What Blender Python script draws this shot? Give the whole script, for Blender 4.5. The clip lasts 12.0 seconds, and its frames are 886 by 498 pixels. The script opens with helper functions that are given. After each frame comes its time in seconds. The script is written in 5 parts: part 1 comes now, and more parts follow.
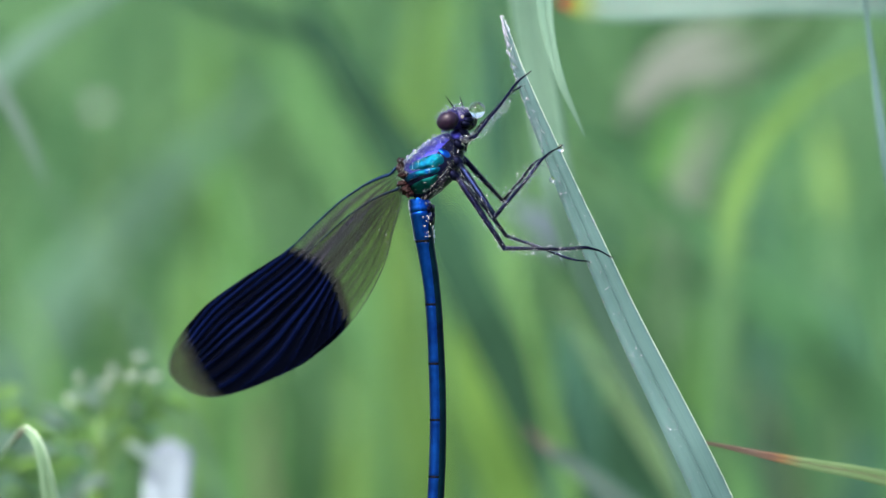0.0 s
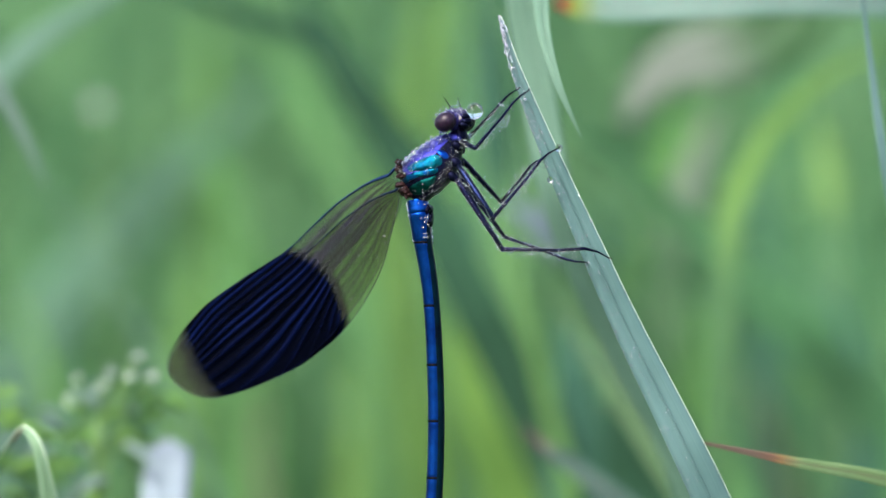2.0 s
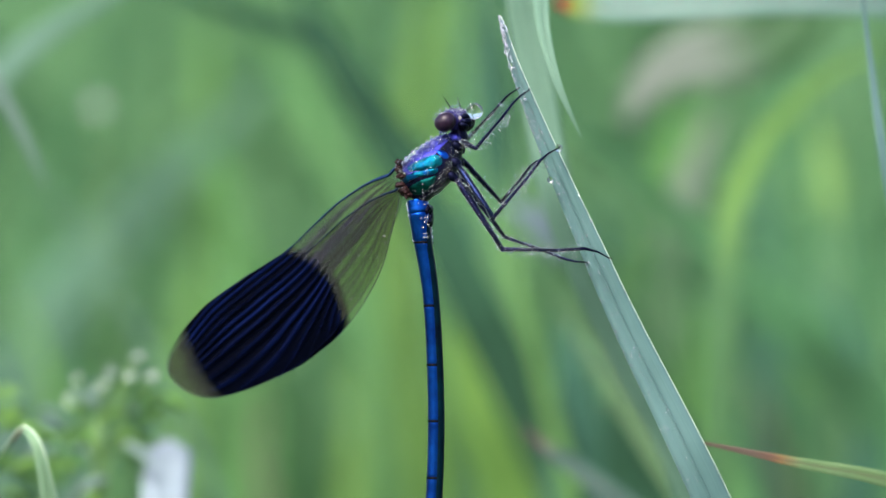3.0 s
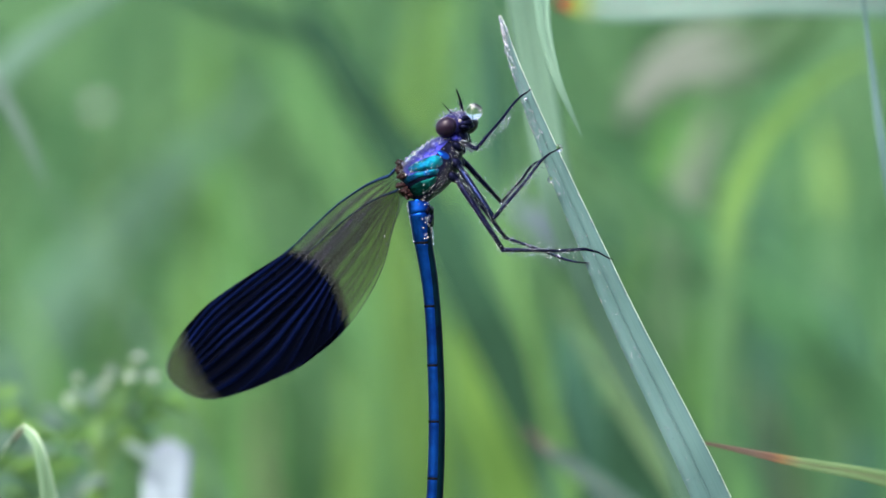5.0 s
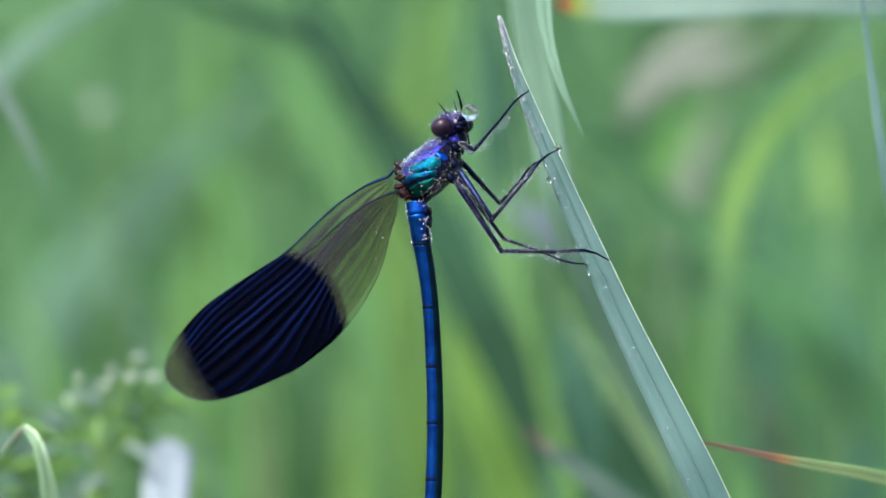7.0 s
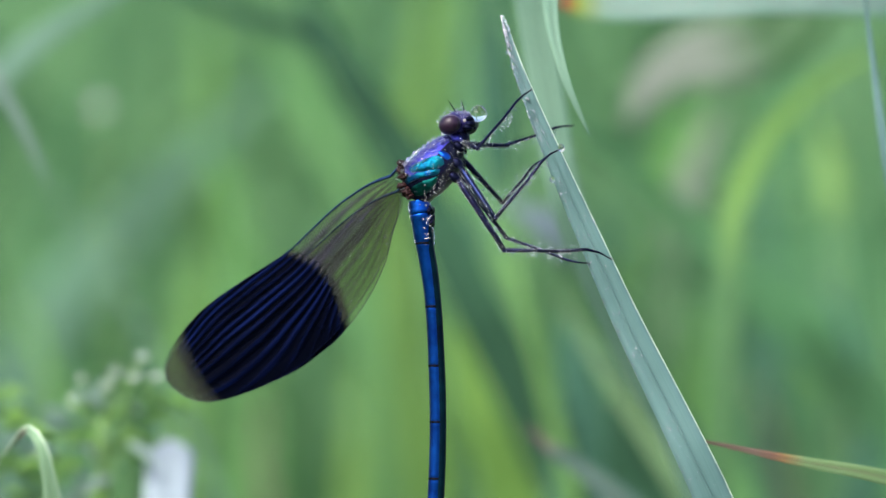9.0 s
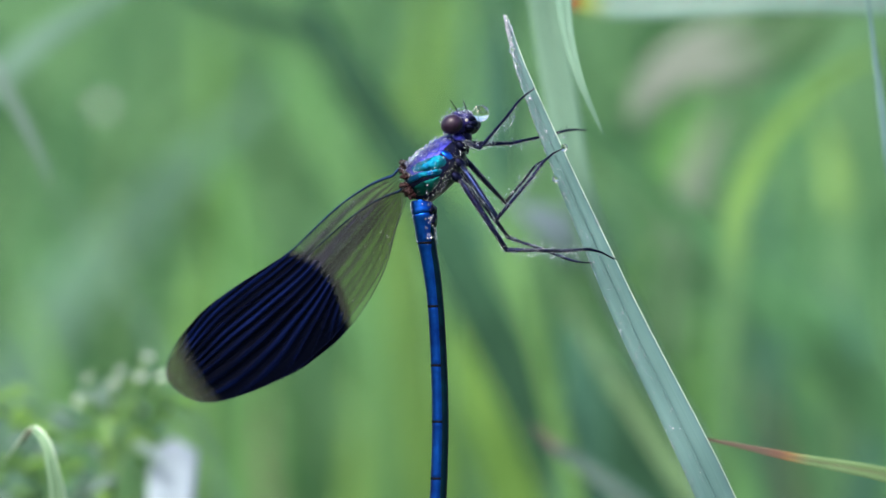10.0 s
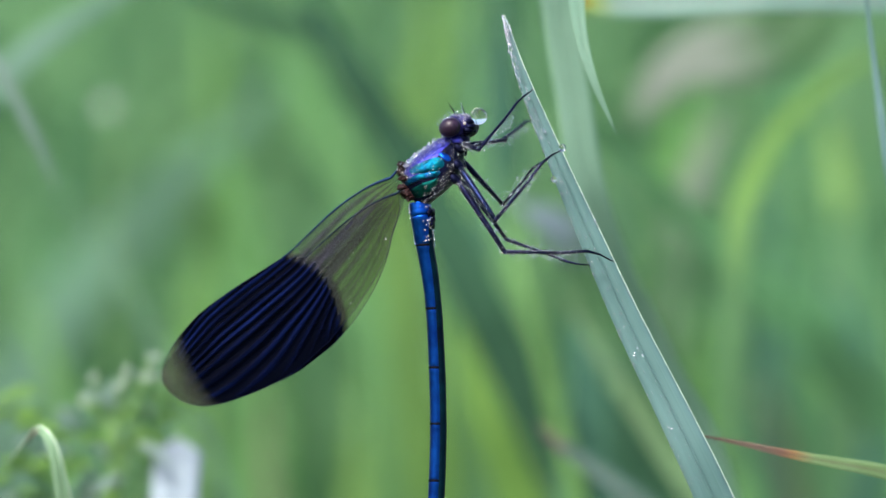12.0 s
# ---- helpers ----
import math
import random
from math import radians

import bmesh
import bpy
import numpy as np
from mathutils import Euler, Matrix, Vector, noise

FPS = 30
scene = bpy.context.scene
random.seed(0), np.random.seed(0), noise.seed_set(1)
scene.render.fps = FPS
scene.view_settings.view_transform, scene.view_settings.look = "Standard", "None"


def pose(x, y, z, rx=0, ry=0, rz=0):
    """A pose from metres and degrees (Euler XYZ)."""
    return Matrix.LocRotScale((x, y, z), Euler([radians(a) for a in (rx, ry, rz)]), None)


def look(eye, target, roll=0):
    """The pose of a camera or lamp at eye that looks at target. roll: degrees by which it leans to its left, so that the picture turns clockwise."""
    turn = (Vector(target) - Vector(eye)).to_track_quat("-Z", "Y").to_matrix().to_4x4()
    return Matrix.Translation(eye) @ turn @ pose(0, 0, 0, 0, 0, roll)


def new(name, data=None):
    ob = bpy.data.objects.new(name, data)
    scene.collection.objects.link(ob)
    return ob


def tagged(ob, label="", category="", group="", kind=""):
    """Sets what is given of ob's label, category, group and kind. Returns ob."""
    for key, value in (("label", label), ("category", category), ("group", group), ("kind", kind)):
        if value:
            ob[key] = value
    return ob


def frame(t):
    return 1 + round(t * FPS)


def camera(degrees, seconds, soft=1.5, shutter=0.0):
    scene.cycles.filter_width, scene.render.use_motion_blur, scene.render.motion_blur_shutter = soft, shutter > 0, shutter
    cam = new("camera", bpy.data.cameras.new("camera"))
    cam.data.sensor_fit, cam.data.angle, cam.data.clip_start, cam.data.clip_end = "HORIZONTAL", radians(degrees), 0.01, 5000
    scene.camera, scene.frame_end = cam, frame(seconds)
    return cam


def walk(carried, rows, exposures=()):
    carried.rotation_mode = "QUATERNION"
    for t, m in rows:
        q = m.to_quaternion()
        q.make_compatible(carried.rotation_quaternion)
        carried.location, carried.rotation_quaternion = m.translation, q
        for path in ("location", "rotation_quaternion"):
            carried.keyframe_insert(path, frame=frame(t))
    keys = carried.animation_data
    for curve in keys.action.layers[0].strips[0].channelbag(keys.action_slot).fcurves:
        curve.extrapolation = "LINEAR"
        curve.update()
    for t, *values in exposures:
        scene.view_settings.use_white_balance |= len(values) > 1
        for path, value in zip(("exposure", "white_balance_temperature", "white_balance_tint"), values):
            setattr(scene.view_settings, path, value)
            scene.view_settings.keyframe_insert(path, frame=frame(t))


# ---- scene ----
MM = 0.001
EYE_HEIGHT = 0.42          # the lens stands 42 cm over the ground, 49 cm from the insect
cam = camera(10.157, 12.0, soft=1.6, shutter=0.5)
cam.data.dof.use_dof = True
cam.data.dof.focus_distance = 0.489
cam.data.dof.aperture_fstop = 13.0
still = look((0, -0.49, EYE_HEIGHT), (0, 0, EYE_HEIGHT))
walk(cam, [(0, still), (12, still)], exposures=[(0, 1.7), (12, 1.7)])

# ---- light: a bright overcast morning ----
world = bpy.data.worlds.new("overcast_sky")
scene.world = world
world.use_nodes = True
wn = world.node_tree
sky = wn.nodes.new("ShaderNodeTexSky")
sky.sky_type = "NISHITA"
sky.sun_disc = False
sky.sun_elevation = radians(47)
sky.sun_rotation = radians(-146)
sky.air_density = 1.0
sky.dust_density = 4.0
wn.nodes["Background"].inputs["Strength"].default_value = 0.15
wn.links.new(sky.outputs[0], wn.nodes["Background"].inputs["Color"])
sun = new("sun", bpy.data.lights.new("sun", "SUN"))
sun.data.energy = 2.0
sun.data.angle = radians(14)
sun.data.color = (1.0, 0.97, 0.92)
sun.matrix_world = look((-0.75, -1.1, 1.45), (0, 0, 0))


# ---- materials ----
def nodes_of(name):
    m = bpy.data.materials.new(name)
    m.use_nodes = True
    return m, m.node_tree, m.node_tree.nodes["Principled BSDF"]


def put(tree, kind, **values):
    n = tree.nodes.new(kind)
    for key, value in values.items():
        n.inputs[key].default_value = value
    return n


def ramp(tree, source, stops):
    r = tree.nodes.new("ShaderNodeValToRGB")
    while len(r.color_ramp.elements) < len(stops):
        r.color_ramp.elements.new(0.5)
    for e, (p, c) in zip(r.color_ramp.elements, stops):
        e.position, e.color = p, (*c, 1)
    tree.links.new(source, r.inputs[0])
    return r


def speckled(name, dark, light, scale, rough=0.5, metal=0.0, bump=0.0, coat=0.0, stretch=(1, 1, 1), depth=0.0002, shine=0.5):
    m, tr, p = nodes_of(name)
    tc = tr.nodes.new("ShaderNodeTexCoord")
    mp = put(tr, "ShaderNodeMapping", Scale=stretch)
    tr.links.new(tc.outputs["Object"], mp.inputs[0])
    fine = put(tr, "ShaderNodeTexNoise", Scale=scale, Detail=5.0, Roughness=0.6)
    tr.links.new(mp.outputs[0], fine.inputs["Vector"])
    coarse = put(tr, "ShaderNodeTexNoise", Scale=scale * 0.17, Detail=2.0)
    tr.links.new(mp.outputs[0], coarse.inputs["Vector"])
    mix = put(tr, "ShaderNodeMath")
    mix.operation = "ADD"
    half = put(tr, "ShaderNodeMath")
    half.operation = "MULTIPLY"
    half.inputs[1].default_value = 0.5
    tr.links.new(fine.outputs[0], mix.inputs[0])
    tr.links.new(coarse.outputs[0], mix.inputs[1])
    tr.links.new(mix.outputs[0], half.inputs[0])
    r = ramp(tr, half.outputs[0], [(0.36, dark), (0.62, light)])
    tr.links.new(r.outputs[0], p.inputs["Base Color"])
    p.inputs["Roughness"].default_value = rough
    p.inputs["Metallic"].default_value = metal
    p.inputs["Specular IOR Level"].default_value = shine
    p.inputs["Coat Weight"].default_value = coat
    p.inputs["Coat Roughness"].default_value = 0.15
    if bump:
        b = put(tr, "ShaderNodeBump", Strength=bump, Distance=depth)
        tr.links.new(fine.outputs[0], b.inputs["Height"])
        tr.links.new(b.outputs[0], p.inputs["Normal"])
    return m


def leafy(name, low, high, tip=None, rough=0.55, vary=0.35, island=False, glow=0.45, shine=0.12, span=1.0):
    """Grass leaf: veins along the blade, patches, an own shade for each leaf, light that comes through, and an end of other colours, by shares of its span in centimetres from the tip."""
    m, tr, p = nodes_of(name)
    out = tr.nodes["Material Output"]
    uv = tr.nodes.new("ShaderNodeUVMap")
    uv.uv_map = "along"
    sep = tr.nodes.new("ShaderNodeSeparateXYZ")
    tr.links.new(uv.outputs[0], sep.inputs[0])
    mp = put(tr, "ShaderNodeMapping", Scale=(26.0, 0.2, 1.0))
    tr.links.new(uv.outputs[0], mp.inputs[0])
    veins = put(tr, "ShaderNodeTexNoise", Scale=1.0, Detail=3.0, Roughness=0.55)
    tr.links.new(mp.outputs[0], veins.inputs["Vector"])
    tc = tr.nodes.new("ShaderNodeTexCoord")
    blotch = put(tr, "ShaderNodeTexNoise", Scale=60.0, Detail=3.0)
    tr.links.new(tc.outputs["Object"], blotch.inputs["Vector"])
    if island:
        rnd = tr.nodes.new("ShaderNodeNewGeometry").outputs["Random Per Island"]
    else:
        rnd = tr.nodes.new("ShaderNodeObjectInfo").outputs["Random"]
    a = put(tr, "ShaderNodeMath")
    a.operation = "MULTIPLY_ADD"
    tr.links.new(veins.outputs[0], a.inputs[0])
    a.inputs[1].default_value = 0.5
    tr.links.new(blotch.outputs[0], a.inputs[2])
    b = put(tr, "ShaderNodeMath")
    b.operation = "MULTIPLY_ADD"
    tr.links.new(rnd, b.inputs[0])
    b.inputs[1].default_value = vary
    tr.links.new(a.outputs[0], b.inputs[2])
    c = put(tr, "ShaderNodeMath")
    c.operation = "SUBTRACT"
    tr.links.new(b.outputs[0], c.inputs[0])
    c.inputs[1].default_value = 0.25 + vary * 0.5
    r = ramp(tr, c.outputs[0], [(0.3, low), (0.72, high)])
    colour = r.outputs[0]
    if tip:
        uneven = put(tr, "ShaderNodeMath")
        uneven.operation = "MULTIPLY_ADD"
        tr.links.new(veins.outputs[0], uneven.inputs[0])
        uneven.inputs[1].default_value = 0.12
        share = put(tr, "ShaderNodeMath")
        share.operation = "DIVIDE"
        tr.links.new(sep.outputs["Y"], share.inputs[0])
        share.inputs[1].default_value = span
        tr.links.new(share.outputs[0], uneven.inputs[2])
        rt = ramp(tr, uneven.outputs[0], [(p_, c_ or tip[-2][1]) for p_, c_ in tip])
        rm = ramp(tr, uneven.outputs[0], [(tip[-2][0], (0, 0, 0)), (tip[-1][0], (1, 1, 1))])
        mx = tr.nodes.new("ShaderNodeMix")
        mx.data_type = "RGBA"
        tr.links.new(rm.outputs[0], mx.inputs[0])
        tr.links.new(rt.outputs[0], mx.inputs[6])
        tr.links.new(colour, mx.inputs[7])
        colour = mx.outputs[2]
    tr.links.new(colour, p.inputs["Base Color"])
    p.inputs["Roughness"].default_value = rough
    p.inputs["Specular IOR Level"].default_value = shine
    bump = put(tr, "ShaderNodeBump", Strength=0.2, Distance=0.0001)
    tr.links.new(veins.outputs[0], bump.inputs["Height"])
    tr.links.new(bump.outputs[0], p.inputs["Normal"])
    thin = tr.nodes.new("ShaderNodeBsdfTranslucent")
    tr.links.new(colour, thin.inputs[0])
    ms = put(tr, "ShaderNodeMixShader", Fac=glow)
    tr.links.new(p.outputs[0], ms.inputs[1])
    tr.links.new(thin.outputs[0], ms.inputs[2])
    tr.links.new(ms.outputs[0], out.inputs[0])
    return m


MAT = {
    "glaucous": leafy("glaucous_leaf", (0.05, 0.108, 0.106), (0.098, 0.18, 0.18), vary=0.05, rough=0.4, glow=0.2, shine=0.25),
    "rim": speckled("leaf_margin", (0.36, 0.48, 0.36), (0.52, 0.62, 0.5), 300, 0.4),
    "bright": leafy("bright_yellow_green_leaf", (0.115, 0.235, 0.055), (0.185, 0.335, 0.09), vary=0.1),
    "fresh": leafy("fresh_leaf", (0.065, 0.144, 0.039), (0.118, 0.260, 0.070)),
    "green": leafy("green_leaf", (0.034, 0.097, 0.042), (0.062, 0.176, 0.075)),
    "pale": leafy("pale_leaf", (0.068, 0.137, 0.094), (0.123, 0.247, 0.169), vary=0.15),
    # Dark leaves stand in for shaded gaps; the shade is in their base colour.
    "dark": leafy("gap_shade_leaf", (0.015, 0.044, 0.025), (0.028, 0.076, 0.043), glow=0.2, shine=0.04),
    # White in the base colour stands in for sky reflected on the dewy leaf.
    "dewy": leafy("sky_white_leaf", (0.13, 0.17, 0.195), (0.21, 0.25, 0.295), vary=0.1, glow=0.1),
    "silver": leafy("silver_grey_leaf", (0.14, 0.22, 0.19), (0.24, 0.33, 0.3), vary=0.1),
    "drooping": leafy("pale_yellow_green_leaf", (0.1, 0.195, 0.14), (0.165, 0.285, 0.215), vary=0.1),
    "lush": leafy("lush_leaf", (0.056, 0.144, 0.030), (0.101, 0.260, 0.054)),
    "grass": leafy("meadow_green_leaf", (0.04, 0.108, 0.032), (0.07, 0.18, 0.054)),
    "light_grass": leafy("light_meadow_green_leaf", (0.052, 0.13, 0.045), (0.09, 0.225, 0.075)),
    "sunny": leafy("sunny_yellow_green_leaf", (0.078, 0.168, 0.037), (0.132, 0.26, 0.06), vary=0.1),
    # A lighter step of the painted shade, for dimmer parts of the stand.
    "shade": leafy("half_shade_leaf", (0.026, 0.072, 0.05), (0.047, 0.125, 0.086), glow=0.2, shine=0.04),
    "umber": leafy("withered_leaf", (0.054, 0.076, 0.04), (0.098, 0.137, 0.072), vary=0.2),
    "straw": leafy("dry_leaf", (0.058, 0.108, 0.050), (0.107, 0.195, 0.091), vary=0.2),
    "brown_tip": leafy("withering_leaf", (0.11, 0.18, 0.08), (0.19, 0.27, 0.16), glow=0.15, span=1.35,
                       tip=[(0.0, (0.09, 0.065, 0.054)), (0.6, (0.105, 0.076, 0.062)), (0.74, (0.125, 0.068, 0.05)), (0.82, (0.18, 0.11, 0.05)), (0.98, None)]),
    "kinked": leafy("kinked_pale_leaf", (0.105, 0.19, 0.11), (0.185, 0.29, 0.19), glow=0.2, span=1.5,
                    tip=[(0.0, (0.1, 0.19, 0.1)), (0.46, (0.11, 0.19, 0.11)), (0.56, (0.2, 0.14, 0.125)), (0.7, (0.22, 0.17, 0.145)), (0.82, None)]),
    "pale_brown_tip": leafy("pale_withering_leaf", (0.028, 0.058, 0.05), (0.046, 0.086, 0.076), glow=0.2,
                            tip=[(0.0, (0.08, 0.08, 0.05)), (0.2, (0.055, 0.04, 0.042)), (0.36, (0.05, 0.036, 0.04)), (0.42, (0.09, 0.08, 0.08)), (0.6, None)]),
    "red_tip": leafy("red_tipped_leaf", (0.18, 0.32, 0.27), (0.3, 0.44, 0.4), vary=0.1,
                     tip=[(0.0, (0.2, 0.035, 0.03)), (0.26, (0.22, 0.045, 0.03)), (0.36, (0.2, 0.3, 0.05)), (0.7, None)]),
    "grey_end": leafy("greyish_ended_leaf", (0.05, 0.12, 0.055), (0.09, 0.19, 0.085), span=3.3,
                      tip=[(0.0, (0.21, 0.25, 0.215)), (0.5, (0.21, 0.25, 0.215)), (0.75, None)]),
    "grey_tip": leafy("greyish_tipped_leaf", (0.05, 0.12, 0.055), (0.09, 0.19, 0.085), span=2.4,
                      tip=[(0.0, (0.19, 0.225, 0.19)), (0.66, (0.16, 0.2, 0.165)), (0.98, None)]),
    "silver_tip": leafy("silver_grey_tipped_leaf", (0.05, 0.12, 0.055), (0.09, 0.19, 0.085), span=1.5,
                        tip=[(0.0, (0.19, 0.255, 0.3)), (0.5, (0.19, 0.255, 0.3)), (0.85, None)]),
    "bright_end": leafy("yellow_green_ended_leaf", (0.042, 0.11, 0.045), (0.075, 0.175, 0.075), span=5.0,
                        tip=[(0.0, (0.15, 0.285, 0.075)), (0.68, (0.15, 0.285, 0.075)), (0.95, None)]),
    "bright_tip": leafy("yellow_green_tipped_leaf", (0.042, 0.11, 0.05), (0.075, 0.175, 0.08), span=2.9,
                        tip=[(0.0, (0.15, 0.27, 0.08)), (0.68, (0.15, 0.27, 0.08)), (0.98, None)]),
    # The upper end is painted dark for a shaded spot behind the insect.
    "shade_end": leafy("shade_ended_leaf", (0.06, 0.14, 0.06), (0.1, 0.2, 0.08), glow=0.2, shine=0.04, span=5.0,
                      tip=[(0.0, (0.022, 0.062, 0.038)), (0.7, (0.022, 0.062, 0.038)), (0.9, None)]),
    "meadow": leafy("meadow_leaf", (0.067, 0.163, 0.075), (0.198, 0.372, 0.176), vary=0.9, island=True),
    "soil": speckled("meadow_soil", (0.03, 0.06, 0.028), (0.06, 0.11, 0.05), 40, 0.9, bump=0.6, depth=0.01),
    "blue": speckled("blue_metal_cuticle", (0.001, 0.012, 0.11), (0.003, 0.044, 0.25), 900, 0.3, 0.95, 0.15, shine=0.2),
    "under_blue": speckled("underside_shade_cuticle", (0.0008, 0.003, 0.008), (0.001, 0.012, 0.02), 900, 0.4, 0.7, 0.2, shine=0.05),
    "ring": speckled("dull_black_ring", (0.0006, 0.0008, 0.002), (0.0016, 0.002, 0.005), 900, 0.6, 0.2, 0.3, shine=0.05),
    "violet": speckled("violet_cuticle", (0.006, 0.007, 0.07), (0.026, 0.028, 0.2), 1200, 0.45, 0.85, 0.5, shine=0.1),
    "head_violet": speckled("head_cuticle", (0.004, 0.003, 0.02), (0.022, 0.018, 0.11), 1500, 0.45, 0.3, 0.6, shine=0.15),
    "teal": speckled("teal_cuticle", (0.001, 0.02, 0.085), (0.001, 0.052, 0.07), 1000, 0.42, 0.95, 0.8, shine=0.1),
    "teal_blue": speckled("blue_green_cuticle", (0.001, 0.014, 0.12), (0.001, 0.045, 0.07), 1000, 0.42, 0.95, 0.8, shine=0.1),
    "green_cuticle": speckled("green_cuticle", (0.001, 0.01, 0.018), (0.0015, 0.034, 0.03), 1000, 0.45, 0.95, 0.8, shine=0.1),
    "black": speckled("black_cuticle", (0.001, 0.0012, 0.004), (0.004, 0.005, 0.018), 900, 0.42, 0.7, 0.3, shine=0.05),
    "leg": speckled("leg_cuticle", (0.0015, 0.0015, 0.006), (0.0055, 0.0065, 0.026), 1500, 0.4, 0.75, 0.25, shine=0.05),
    "leg_blue": speckled("blue_leg_cuticle", (0.003, 0.005, 0.018), (0.008, 0.013, 0.045), 1500, 0.32, 0.85, 0.25, shine=0.1),
    "brown": speckled("brown_hinge", (0.003, 0.0012, 0.002), (0.016, 0.0045, 0.005), 1100, 0.6, 0.0, 0.9, shine=0.12),
    "eye": speckled("compound_eye", (0.0025, 0.001, 0.0045), (0.011, 0.0035, 0.014), 260, 0.4, 0.0, 0.05, coat=0.05, shine=0.22),
    "cream": speckled("cream_spot", (0.12, 0.11, 0.1), (0.24, 0.22, 0.2), 900, 0.5),
    "stalk": speckled("herb_stalk", (0.06, 0.13, 0.03), (0.13, 0.24, 0.07), 300, 0.5),
    "petal": speckled("white_petal", (0.32, 0.38, 0.36), (0.46, 0.53, 0.5), 300, 0.5),
}

water, wt, wp = nodes_of("water")
wp.inputs["Transmission Weight"].default_value = 1.0
wp.inputs["IOR"].default_value = 1.333
wp.inputs["Roughness"].default_value = 0.0
MAT["water"] = water

# the fine dew's part-white base stands in for the bright glints of clear drops
dew, dt, dp = nodes_of("glint_white_dew")
dp.inputs["Transmission Weight"].default_value = 0.85
dp.inputs["Base Color"].default_value = (0.88, 0.91, 1.0, 1)
dp.inputs["IOR"].default_value = 1.333
dp.inputs["Roughness"].default_value = 0.06
dp.inputs["Specular IOR Level"].default_value = 0.8
MAT["dew"] = dew

beads, _, bp = nodes_of("dew_beads")
bp.inputs["Transmission Weight"].default_value = 0.96
bp.inputs["Base Color"].default_value = (0.93, 0.95, 1.0, 1)
bp.inputs["IOR"].default_value = 1.333
bp.inputs["Roughness"].default_value = 0.02
bp.inputs["Specular IOR Level"].default_value = 0.7
MAT["beads"] = beads


def wing_material():
    m, tr, p = nodes_of("wing_membrane")
    out = tr.nodes["Material Output"]
    band = tr.nodes.new("ShaderNodeAttribute")
    band.attribute_name = "band"
    ridge = tr.nodes.new("ShaderNodeAttribute")
    ridge.attribute_name = "ridge"
    tc = tr.nodes.new("ShaderNodeTexCoord")
    grain = put(tr, "ShaderNodeTexNoise", Scale=500.0, Detail=4.0)
    tr.links.new(tc.outputs["Object"], grain.inputs["Vector"])
    add = put(tr, "ShaderNodeMath")
    add.operation = "MULTIPLY_ADD"
    tr.links.new(grain.outputs[0], add.inputs[0])
    add.inputs[1].default_value = 0.35
    tr.links.new(ridge.outputs["Fac"], add.inputs[2])
    stripes = ramp(tr, add.outputs[0], [(0.3, (0.0004, 0.0007, 0.0028)), (1.0, (0.0018, 0.0048, 0.031))])
    mix = tr.nodes.new("ShaderNodeMix")
    mix.data_type = "RGBA"
    tr.links.new(band.outputs["Fac"], mix.inputs[0])
    # Fold shading is mixed into membrane colour and opacity, not left to the pleats.
    fold = tr.nodes.new("ShaderNodeAttribute")
    fold.attribute_name = "fold"
    fold_shading = ramp(tr, fold.outputs["Fac"], [(0.0, (0.052, 0.058, 0.046)), (0.5, (0.028, 0.028, 0.04))])
    tr.links.new(fold_shading.outputs[0], mix.inputs[6])
    tr.links.new(stripes.outputs[0], mix.inputs[7])
    tr.links.new(mix.outputs[2], p.inputs["Base Color"])
    p.inputs["Roughness"].default_value = 0.4
    p.inputs["Metallic"].default_value = 0.1
    p.inputs["Specular IOR Level"].default_value = 0.01
    clear = tr.nodes.new("ShaderNodeBsdfTransparent")
    clear.inputs[0].default_value = (0.87, 0.865, 0.81, 1)
    fac = put(tr, "ShaderNodeMapRange")
    tr.links.new(band.outputs["Fac"], fac.inputs["Value"])
    fac.inputs["To Min"].default_value = 0.05
    fac.inputs["To Max"].default_value = 0.985
    thick = put(tr, "ShaderNodeMath")
    thick.operation = "MULTIPLY_ADD"
    tr.links.new(fold.outputs["Fac"], thick.inputs[0])
    thick.inputs[1].default_value = 1.0
    tr.links.new(fac.outputs[0], thick.inputs[2])
    thick.use_clamp = True
    ms = tr.nodes.new("ShaderNodeMixShader")
    tr.links.new(thick.outputs[0], ms.inputs[0])
    tr.links.new(clear.outputs[0], ms.inputs[1])
    tr.links.new(p.outputs[0], ms.inputs[2])
    tr.links.new(ms.outputs[0], out.inputs[0])
    return m


MAT["wing"] = wing_material()
MAT["vein"] = speckled("wing_vein", (0.012, 0.016, 0.02), (0.042, 0.052, 0.052), 900, 0.45, shine=0.15)
MAT["band_vein"] = speckled("dark_blue_vein", (0.0008, 0.0015, 0.008), (0.002, 0.004, 0.03), 900, 0.5, shine=0.05)
MAT["costa"] = speckled("wing_front_vein", (0.002, 0.008, 0.03), (0.005, 0.022, 0.075), 900, 0.4, 0.7, shine=0.1)


